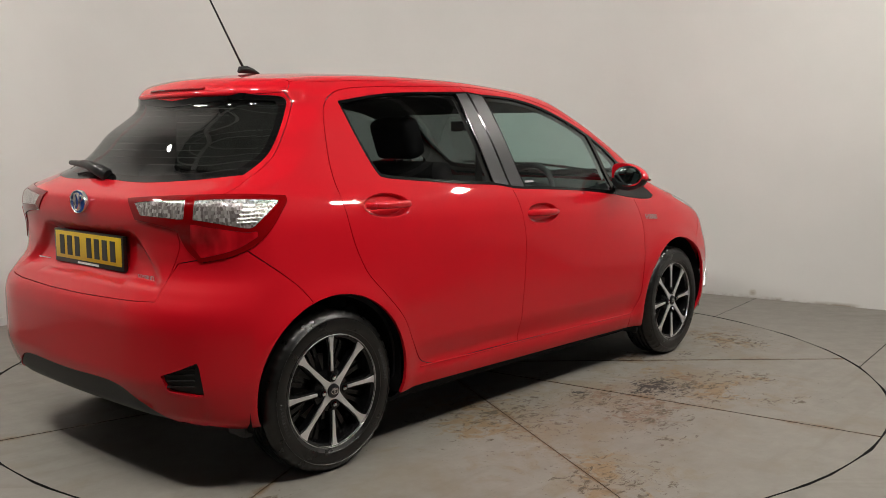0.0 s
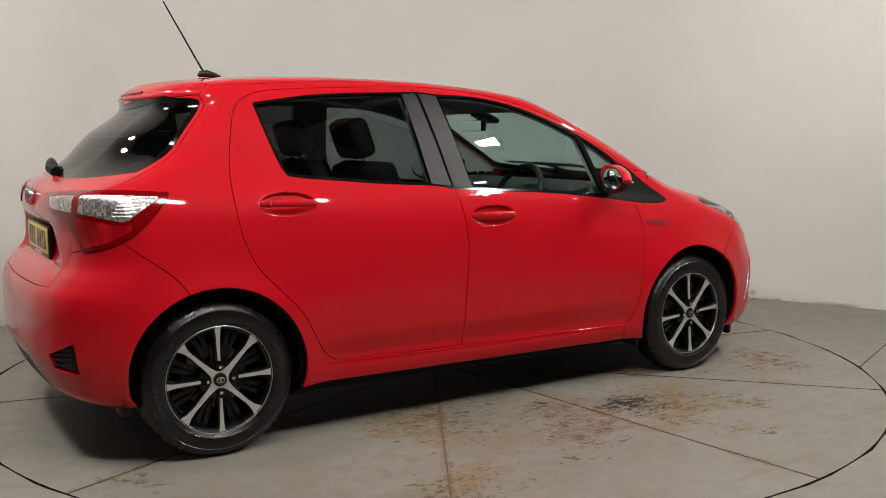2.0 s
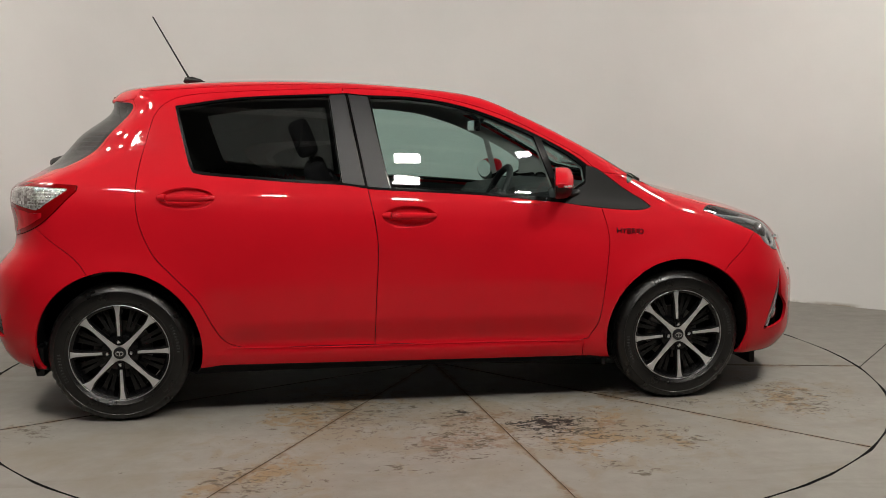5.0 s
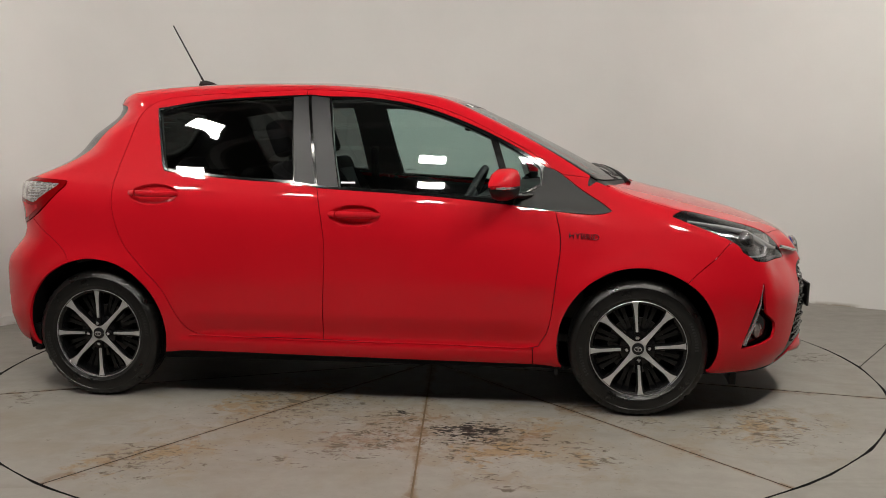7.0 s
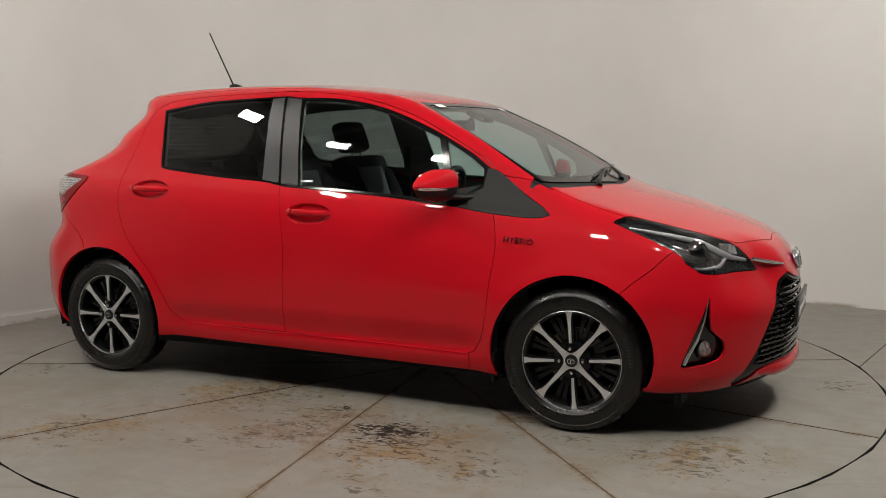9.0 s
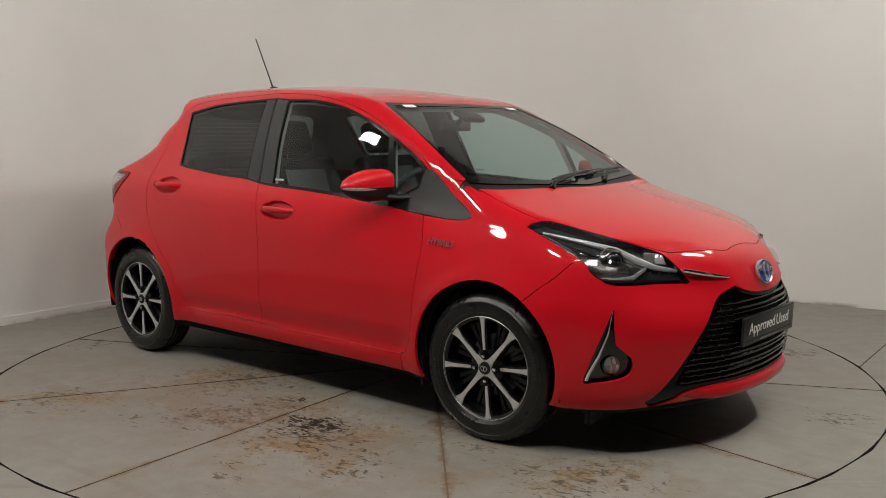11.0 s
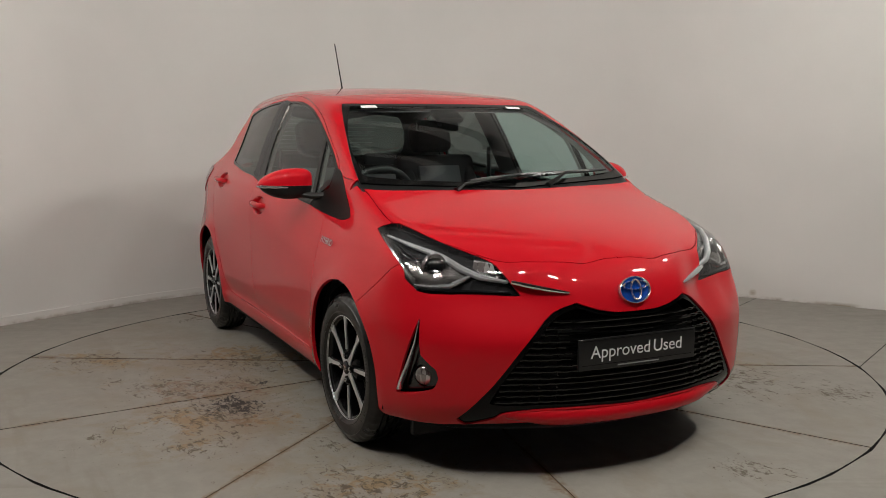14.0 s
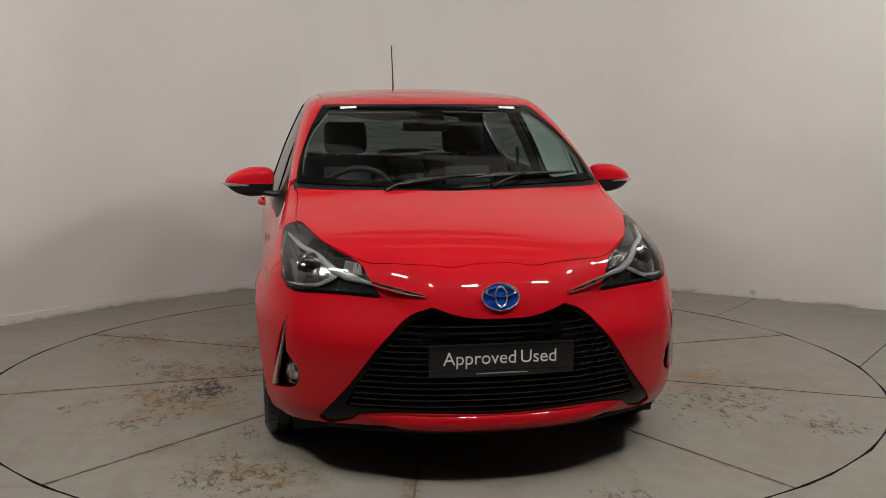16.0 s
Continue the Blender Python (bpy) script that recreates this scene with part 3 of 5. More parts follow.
# panels of the flank in the order in which they lie over one another
PANELS = [
    ("arch", ring_at(AXLE, 0.348)),
    ("arch_rear", ring_at(-AXLE, 0.350)),
    ("underbody", raw(2.06, 0, 0.16, 2.036, 0, 0.219, 1.965, -0.36, 0.219, 1.84, -0.60, 0.216, 1.6, -0.76, 0.21, 1.2, -0.8, 0.22, 0.85, -0.80, 0.218, 0, -0.80, 0.224,
                      -0.8, -0.805, 0.235, -1.2, -0.8, 0.24, -1.5, -0.79, 0.25, -1.66, -0.66, 0.25, -1.72, -0.4, 0.255, -1.74, 0, 0.255, -1.0, 0, -0.2, 1.0, 0, -0.2)),
    ("front_glass", on_side(-0.150, 1.402, 0.036, 1.394, 0.242, 1.358, 0.422, 1.300, 0.595, 1.222, 0.688, 0.945, 0.349, 0.975, -0.073, 1.002, -0.113, 1.180)),
    ("quarter_glass", on_side(0.632, 1.208, 0.745, 1.143, 0.822, 1.085, 0.826, 1.02, 0.715, 0.955)),
    ("rear_glass", on_side(-1.003, 1.355, -0.774, 1.389, -0.525, 1.404, -0.340, 1.409, -0.292, 1.029, -0.524, 1.043, -0.768, 1.065, -0.901, 1.080, -0.931, 1.100, -0.970, 1.222)),
    ("front_sash", on_side(-0.250, 1.416, -0.162, 1.406, -0.080, 0.999, -0.176, 1.008)),
    ("rear_sash", on_side(-0.334, 1.411, -0.264, 1.416, -0.188, 1.010, -0.286, 1.025)),
    ("sail", on_side(0.838, 1.090, 0.90, 1.068, 1.018, 0.980, 1.140, 0.897, 1.140, 0.897, 1.061, 0.884, 0.872, 0.900, 0.705, 0.925, 0.715, 0.950, 0.828, 1.005)),
    ("front_surround", on_side(-0.258, 1.421, -0.16, 1.412, 0.04, 1.403, 0.25, 1.367, 0.43, 1.309, 0.61, 1.231, 0.76, 1.150, 0.85, 1.087, 0.86, 0.93, 0.70, 0.926, 0.35, 0.962,
                               -0.07, 0.989, -0.180, 0.998)),
    ("rear_surround", on_side(-1.014, 1.364, -0.774, 1.398, -0.525, 1.412, -0.336, 1.418, -0.250, 1.421, -0.172, 0.998, -0.29, 1.016, -0.524, 1.031, -0.768, 1.053,
                              -0.905, 1.068, -0.940, 1.092, -0.979, 1.22)),
    ("bowl", raw(1.652, -0.725, 0.790, 1.695, -0.688, 0.796, 1.731, -0.625, 0.807, 1.776, -0.583, 0.785, 1.835, -0.547, 0.735, 1.822, -0.611, 0.702, 1.755, -0.716, 0.693, 1.693, -0.735, 0.722)),
    ("headlamp", raw(1.399, -0.726, 0.875, 1.422, -0.699, 0.889, 1.471, -0.657, 0.893, 1.651, -0.595, 0.848, 1.819, -0.484, 0.789, 1.876, -0.443, 0.744, 1.932, -0.398, 0.665, 1.877, -0.508, 0.673, 1.772, -0.703, 0.680, 1.726, -0.730, 0.709, 1.632, -0.742, 0.780)),
    ("clear_inner", raw(-1.760, -0.364, 0.999, -1.707, -0.599, 1.015, -1.723, -0.607, 0.951, -1.764, -0.405, 0.958)),
    ("clear_outer", raw(-1.693, -0.632, 1.013, -1.594, -0.729, 1.018, -1.446, -0.758, 1.009, -1.459, -0.762, 0.996, -1.561, -0.775, 0.927, -1.594, -0.757, 0.924, -1.709, -0.639, 0.952)),
    ("tail_core", raw(-1.713, -0.632, 0.938, -1.655, -0.700, 0.922, -1.594, -0.765, 0.910, -1.553, -0.781, 0.911, -1.556, -0.785, 0.893, -1.622, -0.745, 0.852, -1.690, -0.655, 0.823, -1.708, -0.620, 0.870)),
    ("tail_lamp", raw(-1.754, -0.308, 1.012, -1.713, -0.506, 1.026, -1.611, -0.691, 1.034, -1.407, -0.750, 1.023, -1.410, -0.762, 1.001, -1.525, -0.787, 0.890, -1.614, -0.749, 0.834, -1.693, -0.650, 0.806, -1.714, -0.600, 0.854, -1.727, -0.573, 0.911, -1.741, -0.527, 0.923, -1.767, -0.371, 0.941)),
    ("fog", raw(1.788, -0.724, 0.589, 1.789, -0.724, 0.585, 1.795, -0.731, 0.519, 1.800, -0.728, 0.462, 1.845, -0.688, 0.412, 1.850, -0.683, 0.380, 1.829, -0.705, 0.339, 1.725, -0.767, 0.311, 1.694, -0.779, 0.312)),
    ("grille", raw(2.072, 0, 0.589, 2.064, -0.128, 0.600, 2.040, -0.234, 0.629, 2.020, -0.301, 0.598, 2.017, -0.384, 0.516, 1.971, -0.491, 0.372, 1.948, -0.534, 0.295, 1.975, -0.477, 0.287, 2.049, -0.249, 0.287, 2.073, 0, 0.280)),
    ("grille_rim", raw(2.070, 0, 0.603, 2.061, -0.131, 0.612, 2.037, -0.235, 0.644, 2.006, -0.309, 0.612, 2.008, -0.398, 0.527, 1.964, -0.514, 0.371, 1.869, -0.621, 0.231, 1.872, -0.588, 0.206, 1.935, -0.515, 0.232, 1.971, -0.462, 0.263, 2.048, -0.249, 0.274, 2.067, 0, 0.266)),
    ("front_door", on_side(-0.155, 0.304, -0.155, 0.304, 0.344, 0.297, 0.735, 0.292, 0.825, 0.302, 0.872, 0.40, 0.903, 0.617, 0.918, 0.743, 0.912, 0.818, 0.890, 0.919, 0.878, 1.06, 0.84, 1.112,
                           0.787, 1.149, 0.633, 1.233, 0.452, 1.321, 0.245, 1.386, -0.014, 1.430, -0.277, 1.445, -0.277, 1.445, -0.244, 1.281, -0.202, 1.107, -0.169, 0.96, -0.146, 0.838, -0.136, 0.713, -0.148, 0.485)),
    ("rear_door", on_side(-0.20, 1.443, -0.277, 1.445, -0.526, 1.437, -0.776, 1.428, -0.949, 1.414, -1.045, 1.384, -1.103, 1.321, -1.134, 1.210, -1.161, 1.089, -1.167, 0.970, -1.149, 0.850,
                          -1.098, 0.729, -1.010, 0.631, -0.918, 0.530, -0.864, 0.428, -0.819, 0.355, -0.771, 0.322, -0.687, 0.307, -0.416, 0.306, -0.10, 0.304, -0.05, 0.7, -0.08, 1.0)),
    ("windscreen", raw(1.19, 0, 1.022, 1.165, -0.14, 1.024, 1.085, -0.48, 1.030, 1.035, -0.590, 1.035, 0.72, -0.540, 1.195, 0.458, -0.475, 1.352, 0.472, -0.33, 1.363, 0.476, -0.16, 1.367, 0.478, 0, 1.369)),
    ("screen_border", raw(1.23, 0, 1.01, 1.205, -0.14, 1.012, 1.120, -0.5, 1.015, 1.07, -0.632, 1.015, 0.75, -0.575, 1.195, 0.425, -0.510, 1.374, 0.440, -0.33, 1.382, 0.444, -0.16, 1.386, 0.446, 0, 1.387)),
    ("bonnet", raw(1.950, 0, 0.781, 1.952, -0.07, 0.779, 1.958, -0.152, 0.770, 1.934, -0.229, 0.777, 1.887, -0.344, 0.779, 1.845, -0.44, 0.782, 1.74, -0.54, 0.823, 1.62, -0.608, 0.852,
                   1.471, -0.655, 0.893, 1.40, -0.664, 0.90, 1.14, -0.66, 0.993, 1.115, -0.655, 1.002, 1.171, -0.494, 1.0, 1.244, -0.142, 1.0, 1.262, 0, 1.0)),
    ("cowl", raw(1.30, 0, 0.985, 1.20, -0.5, 0.985, 1.12, -0.655, 0.99, 1.075, -0.655, 1.01, 1.05, -0.60, 1.04, 1.15, 0, 1.06)),
    ("roof", raw(0.35, 0, 1.43, 0.345, -0.47, 1.405, 0.29, -0.515, 1.41, 0, -0.535, 1.46, -0.6, -0.538, 1.475, -1.10, -0.525, 1.447, -1.165, -0.50, 1.435, -1.19, -0.44, 1.449, -1.21, -0.30, 1.46, -1.22, 0, 1.474)),
    ("spoiler", np.concatenate([raw(-1.200, 0, 1.478, -1.180, -0.44, 1.452, -1.170, -0.485, 1.43, -1.190, -0.505, 1.405, -1.213, -0.495, 1.390, -1.293, -0.399, 1.389, -1.344, -0.252, 1.389), on_rear(-0.15, 1.388, 0, 1.388)])),
    ("rear_screen", raw(-1.383, 0, 1.345, -1.338, -0.279, 1.362, -1.293, -0.397, 1.365, -1.235, -0.484, 1.357, -1.234, -0.503, 1.338, -1.324, -0.565, 1.232, -1.389, -0.580, 1.162, -1.484, -0.580, 1.114, -1.597, -0.433, 1.096, -1.656, -0.227, 1.086, -1.661, 0, 1.092)),
    ("rear_border", raw(-1.372, 0, 1.368, -1.344, -0.252, 1.387, -1.293, -0.398, 1.386, -1.222, -0.496, 1.378, -1.208, -0.512, 1.363, -1.218, -0.523, 1.338, -1.308, -0.584, 1.232, -1.379, -0.606, 1.156, -1.495, -0.628, 1.095, -1.622, -0.471, 1.076, -1.682, -0.271, 1.066, -1.687, 0, 1.072)),
    ("tailgate", raw(-1.300, 0, 1.460, -1.211, -0.499, 1.402, -1.196, -0.534, 1.348, -1.292, -0.596, 1.232, -1.369, -0.626, 1.148, -1.495, -0.660, 1.084, -1.616, -0.682, 1.036, -1.703, -0.577, 1.021, -1.727, -0.573, 0.911, -1.722, -0.571, 0.853, -1.742, -0.533, 0.754, -1.806, -0.544, 0.676, -1.849, -0.137, 0.665, -1.849, 0, 0.665)),
    ("vent", raw(-1.824, -0.592, 0.434, -1.760, -0.714, 0.485, -1.760, -0.714, 0.485, -1.741, -0.718, 0.372, -1.741, -0.718, 0.372, -1.809, -0.615, 0.387)),
    ("valance", raw(-1.86, 0, 0.378, -1.853, -0.320, 0.379, -1.816, -0.461, 0.328, -1.75, -0.60, 0.25, -1.6, -0.5, 0.15, -1.6, 0, 0.15)),
    ("front_bumper", raw(1.96, 0, 0.79, 1.9, -0.4, 0.80, 1.75, -0.62, 0.80, 1.645, -0.733, 0.768, 1.568, -0.784, 0.697, 1.424, -0.846, 0.569, 1.35, -0.84, 0.45, 1.40, -0.8, 0.10, 1.9, 0, 0.05)),
    ("rear_bumper", raw(-1.80, 0, 0.70, -1.76, -0.5, 0.70, -1.72, -0.56, 0.80, -1.68, -0.66, 0.82, -1.587, -0.765, 0.848, -1.385, -0.838, 0.674, -1.33, -0.84, 0.5, -1.40, -0.8, 0.10, -1.6, 0, 0.05)),
    ("fender", on_side(0.80, 0.20, 1.45, 0.20, 1.75, 0.70, 1.62, 0.88, 1.45, 0.92, 1.16, 1.01, 1.06, 1.035, 0.93, 1.055, 0.84, 1.085, 0.80, 1.0)),
]


def outline(points, bend=38):
    """A closed line on the sheet: smooth but for its corners, with points at even steps."""
    p = np.asarray(points, float)
    mid = np.abs(p[:, 1]) < 1e-4
    flat = to_sheet(p)
    uv = []
    for i, (u, v) in enumerate(flat):
        ax = min(max(u, -AXIS_END), AXIS_END)
        past = (ax + (u - ax) * 1.35, v * 1.35)
        if mid[i] and not mid[i - 1]:
            uv += [(u, v), (u, v)]
        if mid[i]:
            uv.append(past)
        if not mid[i] or not mid[(i + 1) % len(p)]:
            uv.append((u, v))
            if mid[i]:
                uv.append((u, v))
    uv = np.array(uv)
    keep = [i for i in range(len(uv)) if np.hypot(*(uv[i] - uv[i - 1])) > 1e-6]
    uv = uv[keep]
    n = len(uv)
    into, off = uv - np.roll(uv, 1, 0), np.roll(uv, -1, 0) - uv
    turn = np.abs((np.arctan2(off[:, 1], off[:, 0]) - np.arctan2(into[:, 1], into[:, 0]) + math.pi) % (2 * math.pi) - math.pi)
    sharp = turn > math.radians(bend)
    line = []
    for i in range(n):
        p1, p2 = uv[i], uv[(i + 1) % n]
        p0 = uv[i - 1] if not sharp[i] else 2 * p1 - p2
        p3 = uv[(i + 2) % n] if not sharp[(i + 1) % n] else 2 * p2 - p1
        cut = 0.0035 / max(np.hypot(*(p2 - p1)), 0.01)
        for s in np.linspace(cut if sharp[i] else 0, 1 - cut if sharp[(i + 1) % n] else 1, 8, endpoint=bool(sharp[(i + 1) % n])):
            line.append(0.5 * (2 * p1 + (p2 - p0) * s + (2 * p0 - 5 * p1 + 4 * p2 - p3) * s * s + (3 * p1 - p0 - 3 * p2 + p3) * s ** 3))
    uv = np.array(line)
    out = []
    for a, b in zip(uv, np.roll(uv, -1, 0)):
        n = max(1, int(round(np.hypot(*(b - a)) / 0.014)))
        out += [a + (b - a) * i / n for i in range(n)]
    out = np.array(out)
    keep = [0]
    for i in range(1, len(out)):
        if np.hypot(*(out[i] - out[keep[-1]])) > 0.005:
            keep.append(i)
    return out[keep]


def within(poly, q):
    inside = np.zeros(len(q), bool)
    lo, hi = poly.min(0), poly.max(0)
    near = np.nonzero(((q >= lo) & (q <= hi)).all(1))[0]
    if not len(near):
        return inside
    x, y = q[near, 0], q[near, 1]
    hit = np.zeros(len(near), bool)
    for a, b in zip(poly, np.roll(poly, -1, 0)):
        if a[1] == b[1]:
            continue
        cross = ((a[1] > y) != (b[1] > y)) & (x < (b[0] - a[0]) * (y - a[1]) / (b[1] - a[1]) + a[0])
        hit ^= cross
    inside[near] = hit
    return inside


def cut_skin():
    """The flank's triangles, and for each the name of the panel that it belongs to."""
    lines = {k: outline(v) for k, v in PANELS}
    step = 0.026
    taken = set()
    for poly in lines.values():
        for u, v in np.floor(poly / 0.012).astype(int):
            taken.add((u, v))
    grid = []
    for j, v in enumerate(np.arange(-1.56, 1.57, step * 0.9)):
        for u in np.arange(-2.7, 2.7, step):
            u += (j % 2) * step / 2
            ax = min(max(u, -AXIS_END), AXIS_END)
            if math.hypot(u - ax, v) > math.pi / 2 - 0.012 or (v < -0.95 and (j % 3 or int(u / step) % 2)):
                continue
            i, k = int(math.floor(u / 0.012)), int(math.floor(v / 0.012))
            if any((i + a, k + b) in taken for a in (-1, 0, 1) for b in (-1, 0, 1)):
                continue
            grid.append((u, v))
    fine = []
    for hx, hz in HANDLES:
        c = to_sheet(on_side(hx, hz))[0]
        grid = [q for q in grid if abs(q[0] - c[0]) > 0.16 or abs(q[1] - c[1]) > 0.09]
        fine += [(c[0] + x, c[1] + y) for x in np.arange(-0.16, 0.161, 0.0068) for y in np.arange(-0.09, 0.091, 0.0048)]
    for u, v in fine:
        i, k = int(math.floor(u / 0.012)), int(math.floor(v / 0.012))
        if not any((i + a, k + b) in taken for a in (-1, 0, 1) for b in (-1, 0, 1)):
            grid.append((u, v))
    a = np.linspace(-math.pi / 2, math.pi / 2, 170)
    h = math.pi / 2
    rim = [(AXIS_END + h * math.cos(t), h * math.sin(t)) for t in a]
    rim += [(x, h) for x in np.arange(AXIS_END - 0.025, -AXIS_END, -0.025)]
    rim += [(-AXIS_END - h * math.cos(t), -h * math.sin(t)) for t in a]
    rim += [(x, -h) for x in np.arange(-AXIS_END + 0.025, AXIS_END, 0.025)]

    def keep(mid):
        ax = np.clip(mid[:, 0], -AXIS_END, AXIS_END)
        return np.hypot(mid[:, 0] - ax, mid[:, 1]) < h - 1e-4

    v, f = triangulated(grid, [(rim, True)] + [([tuple(q) for q in p], True) for p in lines.values()], keep)
    mid = v[f].mean(1)
    names = np.full(len(f), "shell", dtype=object)
    free = np.ones(len(f), bool)
    for k, poly in lines.items():
        hit = free & within(poly, mid)
        names[hit] = k
        free &= ~hit
    p = from_sheet(v)
    # the same turn of all triangles: outwards
    n = np.cross(p[f[:, 1]] - p[f[:, 0]], p[f[:, 2]] - p[f[:, 0]])
    flip = (n * slope(p[f].mean(1))).sum(1) < 0
    f[flip] = f[flip][:, ::-1]
    n = slope(p)
    n[p[:, 1] == 0, 1] = 0
    return p, n / np.linalg.norm(n, axis=1)[:, None], f, names


SKIN, SKIN_N, SKIN_F, SKIN_NAME = cut_skin()


def panel_mesh(names, sink=0.0, gap=0.0017, lip=0.014, halves="R", swell=None, where=None, skin=True):
    """A panel out of the skin: set back by sink, drawn in by gap at its rim, with a lip turned inwards."""
    names = (names,) if isinstance(names, str) else names
    f = SKIN_F[np.isin(SKIN_NAME, names)]
    if where is not None:
        f = f[where(SKIN[f].mean(1))]
    used, back = np.unique(f, return_inverse=True)
    f = back.reshape(f.shape)
    p, n = SKIN[used].copy(), SKIN_N[used].copy()
    mid = np.abs(p[:, 1]) < 1e-6
    count = {}
    for t in f:
        for a, b in ((t[0], t[1]), (t[1], t[2]), (t[2], t[0])):
            count[(a, b)] = 1
    rim = [(a, b) for a, b in count if (b, a) not in count and not (mid[a] and mid[b])]
    pull, tang = np.zeros_like(p), np.zeros_like(p)
    for a, b in rim:
        e = p[b] - p[a]
        e /= max(np.linalg.norm(e), 1e-9)
        w = np.cross((n[a] + n[b]) / 2, e)
        pull[a] += w
        pull[b] += w
    ln = np.linalg.norm(pull, axis=1)
    on = ln > 1e-6
    pull[on] /= ln[on][:, None]
    pull[mid, 1] = 0
    out = -pull
    p = p + pull * gap - n * sink
    if swell is not None:
        p = p + n * swell(p)[:, None]
    verts, norms, faces = [*p], [*n], [tuple(t) for t in f] if skin else []
    if lip:
        ids = sorted({i for e in rim for i in e})
        at = {}
        for i in ids:
            at[i] = len(verts)
            verts += [p[i], p[i] - n[i] * lip]
            norms += [out[i], out[i]]
        for a, b in rim:
            faces.append((at[b], at[a], at[a] + 1, at[b] + 1))
    v, nn = np.array(verts), np.array(norms)
    flipped = v * (1, -1, 1), nn * (1, -1, 1), [t[::-1] for t in faces]
    if halves == "R":
        return mesh_of("panel", v, faces, nn)
    if halves == "L":
        return mesh_of("panel", flipped[0], flipped[2], flipped[1])
    k = len(v)
    allv, alln = np.concatenate([v, flipped[0]]), np.concatenate([nn, flipped[1]])
    allf = faces + [tuple(i + k for i in t) for t in flipped[2]]
    return mesh_of("panel", allv, allf, alln)


# ---- the car
car = tagged(new("car"), "bright red five-door hatchback car parked on the turntable", "car")


def both_sides(name, names, mat, label="", parents=(None, None), **how):
    return [part(name, panel_mesh(names, halves=h, **how), mat, q or car, label) for h, q in zip("RL", parents)]


part("body_shell", panel_mesh("shell", halves="RL"), RED, car, "red painted body shell with sills and roof rails")
part("roof", panel_mesh("roof", halves="RL"), RED, car)
part("bonnet", panel_mesh("bonnet", halves="RL"), RED, car)
front_bumper = part("front_bumper", panel_mesh("front_bumper", halves="RL"), RED, car)
rear_bumper = part("rear_bumper", panel_mesh("rear_bumper", halves="RL"), RED, car)
tailgate = part("tailgate", panel_mesh("tailgate", halves="RL"), RED, car)
part("spoiler", panel_mesh("spoiler", halves="RL", gap=0.001), RED, tailgate)
both_sides("front_wing", "fender", RED)
for s in (1, -1):
    # added bead that draws the highlight line below the doors
    bead = on_side(*[v for x in np.linspace(-0.80, 0.80, 40) for v in (x, 0.2985 + 0.010 * ease(-0.25, -0.80, x) - 0.006 * ease(0.3, 0.8, x))])
    part("sill_highlight_bead", tube_bm([(p[0], s * (p[1] - 0.0005), p[2]) for p in bead], 0.0035, 8), RED, car, "thin red bead added along the sill to catch a highlight")
FRONT_DOOR = both_sides("front_door", "front_door", RED)
REAR_DOOR = both_sides("rear_door", "rear_door", RED)
both_sides("window_seal", "front_surround", BORDER_BLACK, "black window seal", FRONT_DOOR, gap=0.0005)
both_sides("window_seal", "rear_surround", BORDER_BLACK, "black window seal", REAR_DOOR, gap=0.0005)
both_sides("pillar_cover", "front_sash", SATIN, "satin dark grey pillar cover", FRONT_DOOR, gap=0.001)
both_sides("pillar_cover", "rear_sash", SATIN, "satin dark grey pillar cover", REAR_DOOR, gap=0.001)
both_sides("corner_cover", "sail", DULL_BLACK, "satin black corner cover", gap=0.001)
PANES = both_sides("window_pane", "front_glass", CLEAR, "clear side window glass", FRONT_DOOR, sink=0.004, gap=0, lip=0)
PANES += both_sides("quarter_pane", "quarter_glass", CLEAR, "small fixed quarter light", FRONT_DOOR, sink=0.004, gap=0, lip=0)
PANES += both_sides("window_pane", "rear_glass", PRIVACY, "dark tinted side window glass", REAR_DOOR, sink=0.004, gap=0, lip=0)
PANES.append(part("windscreen", panel_mesh("windscreen", halves="RL", sink=0.002, gap=0.0, lip=0), CLEAR, car, "clear laminated windscreen"))
part("windscreen_border", panel_mesh("screen_border", halves="RL", gap=0.0), BORDER_BLACK, car, "black printed windscreen border")
REAR_LINES = [(z, 0.40 - 0.22 * (z - 1.13)) for z in np.arange(1.13, 1.34, 0.026)]
PANES.append(part("rear_screen", panel_mesh("rear_screen", halves="RL", sink=0.002, gap=0.0, lip=0), REAR_TINT, tailgate, "dark tinted rear window"))
part("rear_screen_border", panel_mesh("rear_border", halves="RL", gap=0.0), BORDER_BLACK, tailgate)
part("cowl", panel_mesh("cowl", halves="RL", sink=0.006), PLASTIC, car, "black plastic cowl below the windscreen")
part("underbody", panel_mesh("underbody", halves="RL", gap=0), DARK, car, "dark underside")
part("rear_valance", panel_mesh("valance", halves="RL", sink=0.004), PLASTIC, rear_bumper, "grey-black lower bumper strip")
both_sides("bumper_vent", "vent", PLASTIC, "black slatted dummy vent", (rear_bumper, rear_bumper), sink=0.012)
part("grille_backing", panel_mesh("grille", halves="RL", sink=0.05, gap=0), DARK, front_bumper, "deep black grille opening")
part("grille_rim", panel_mesh("grille_rim", halves="RL", sink=0.006, gap=0.0, lip=0.05), RIM_GLOSS, front_bumper, "gloss black grille surround")
both_sides("fog_recess", "fog", GLOSS_BLACK, "black fog lamp recess", (front_bumper, front_bumper), sink=0.035, gap=-0.001)
for q in PANES:
    q.visible_shadow = False


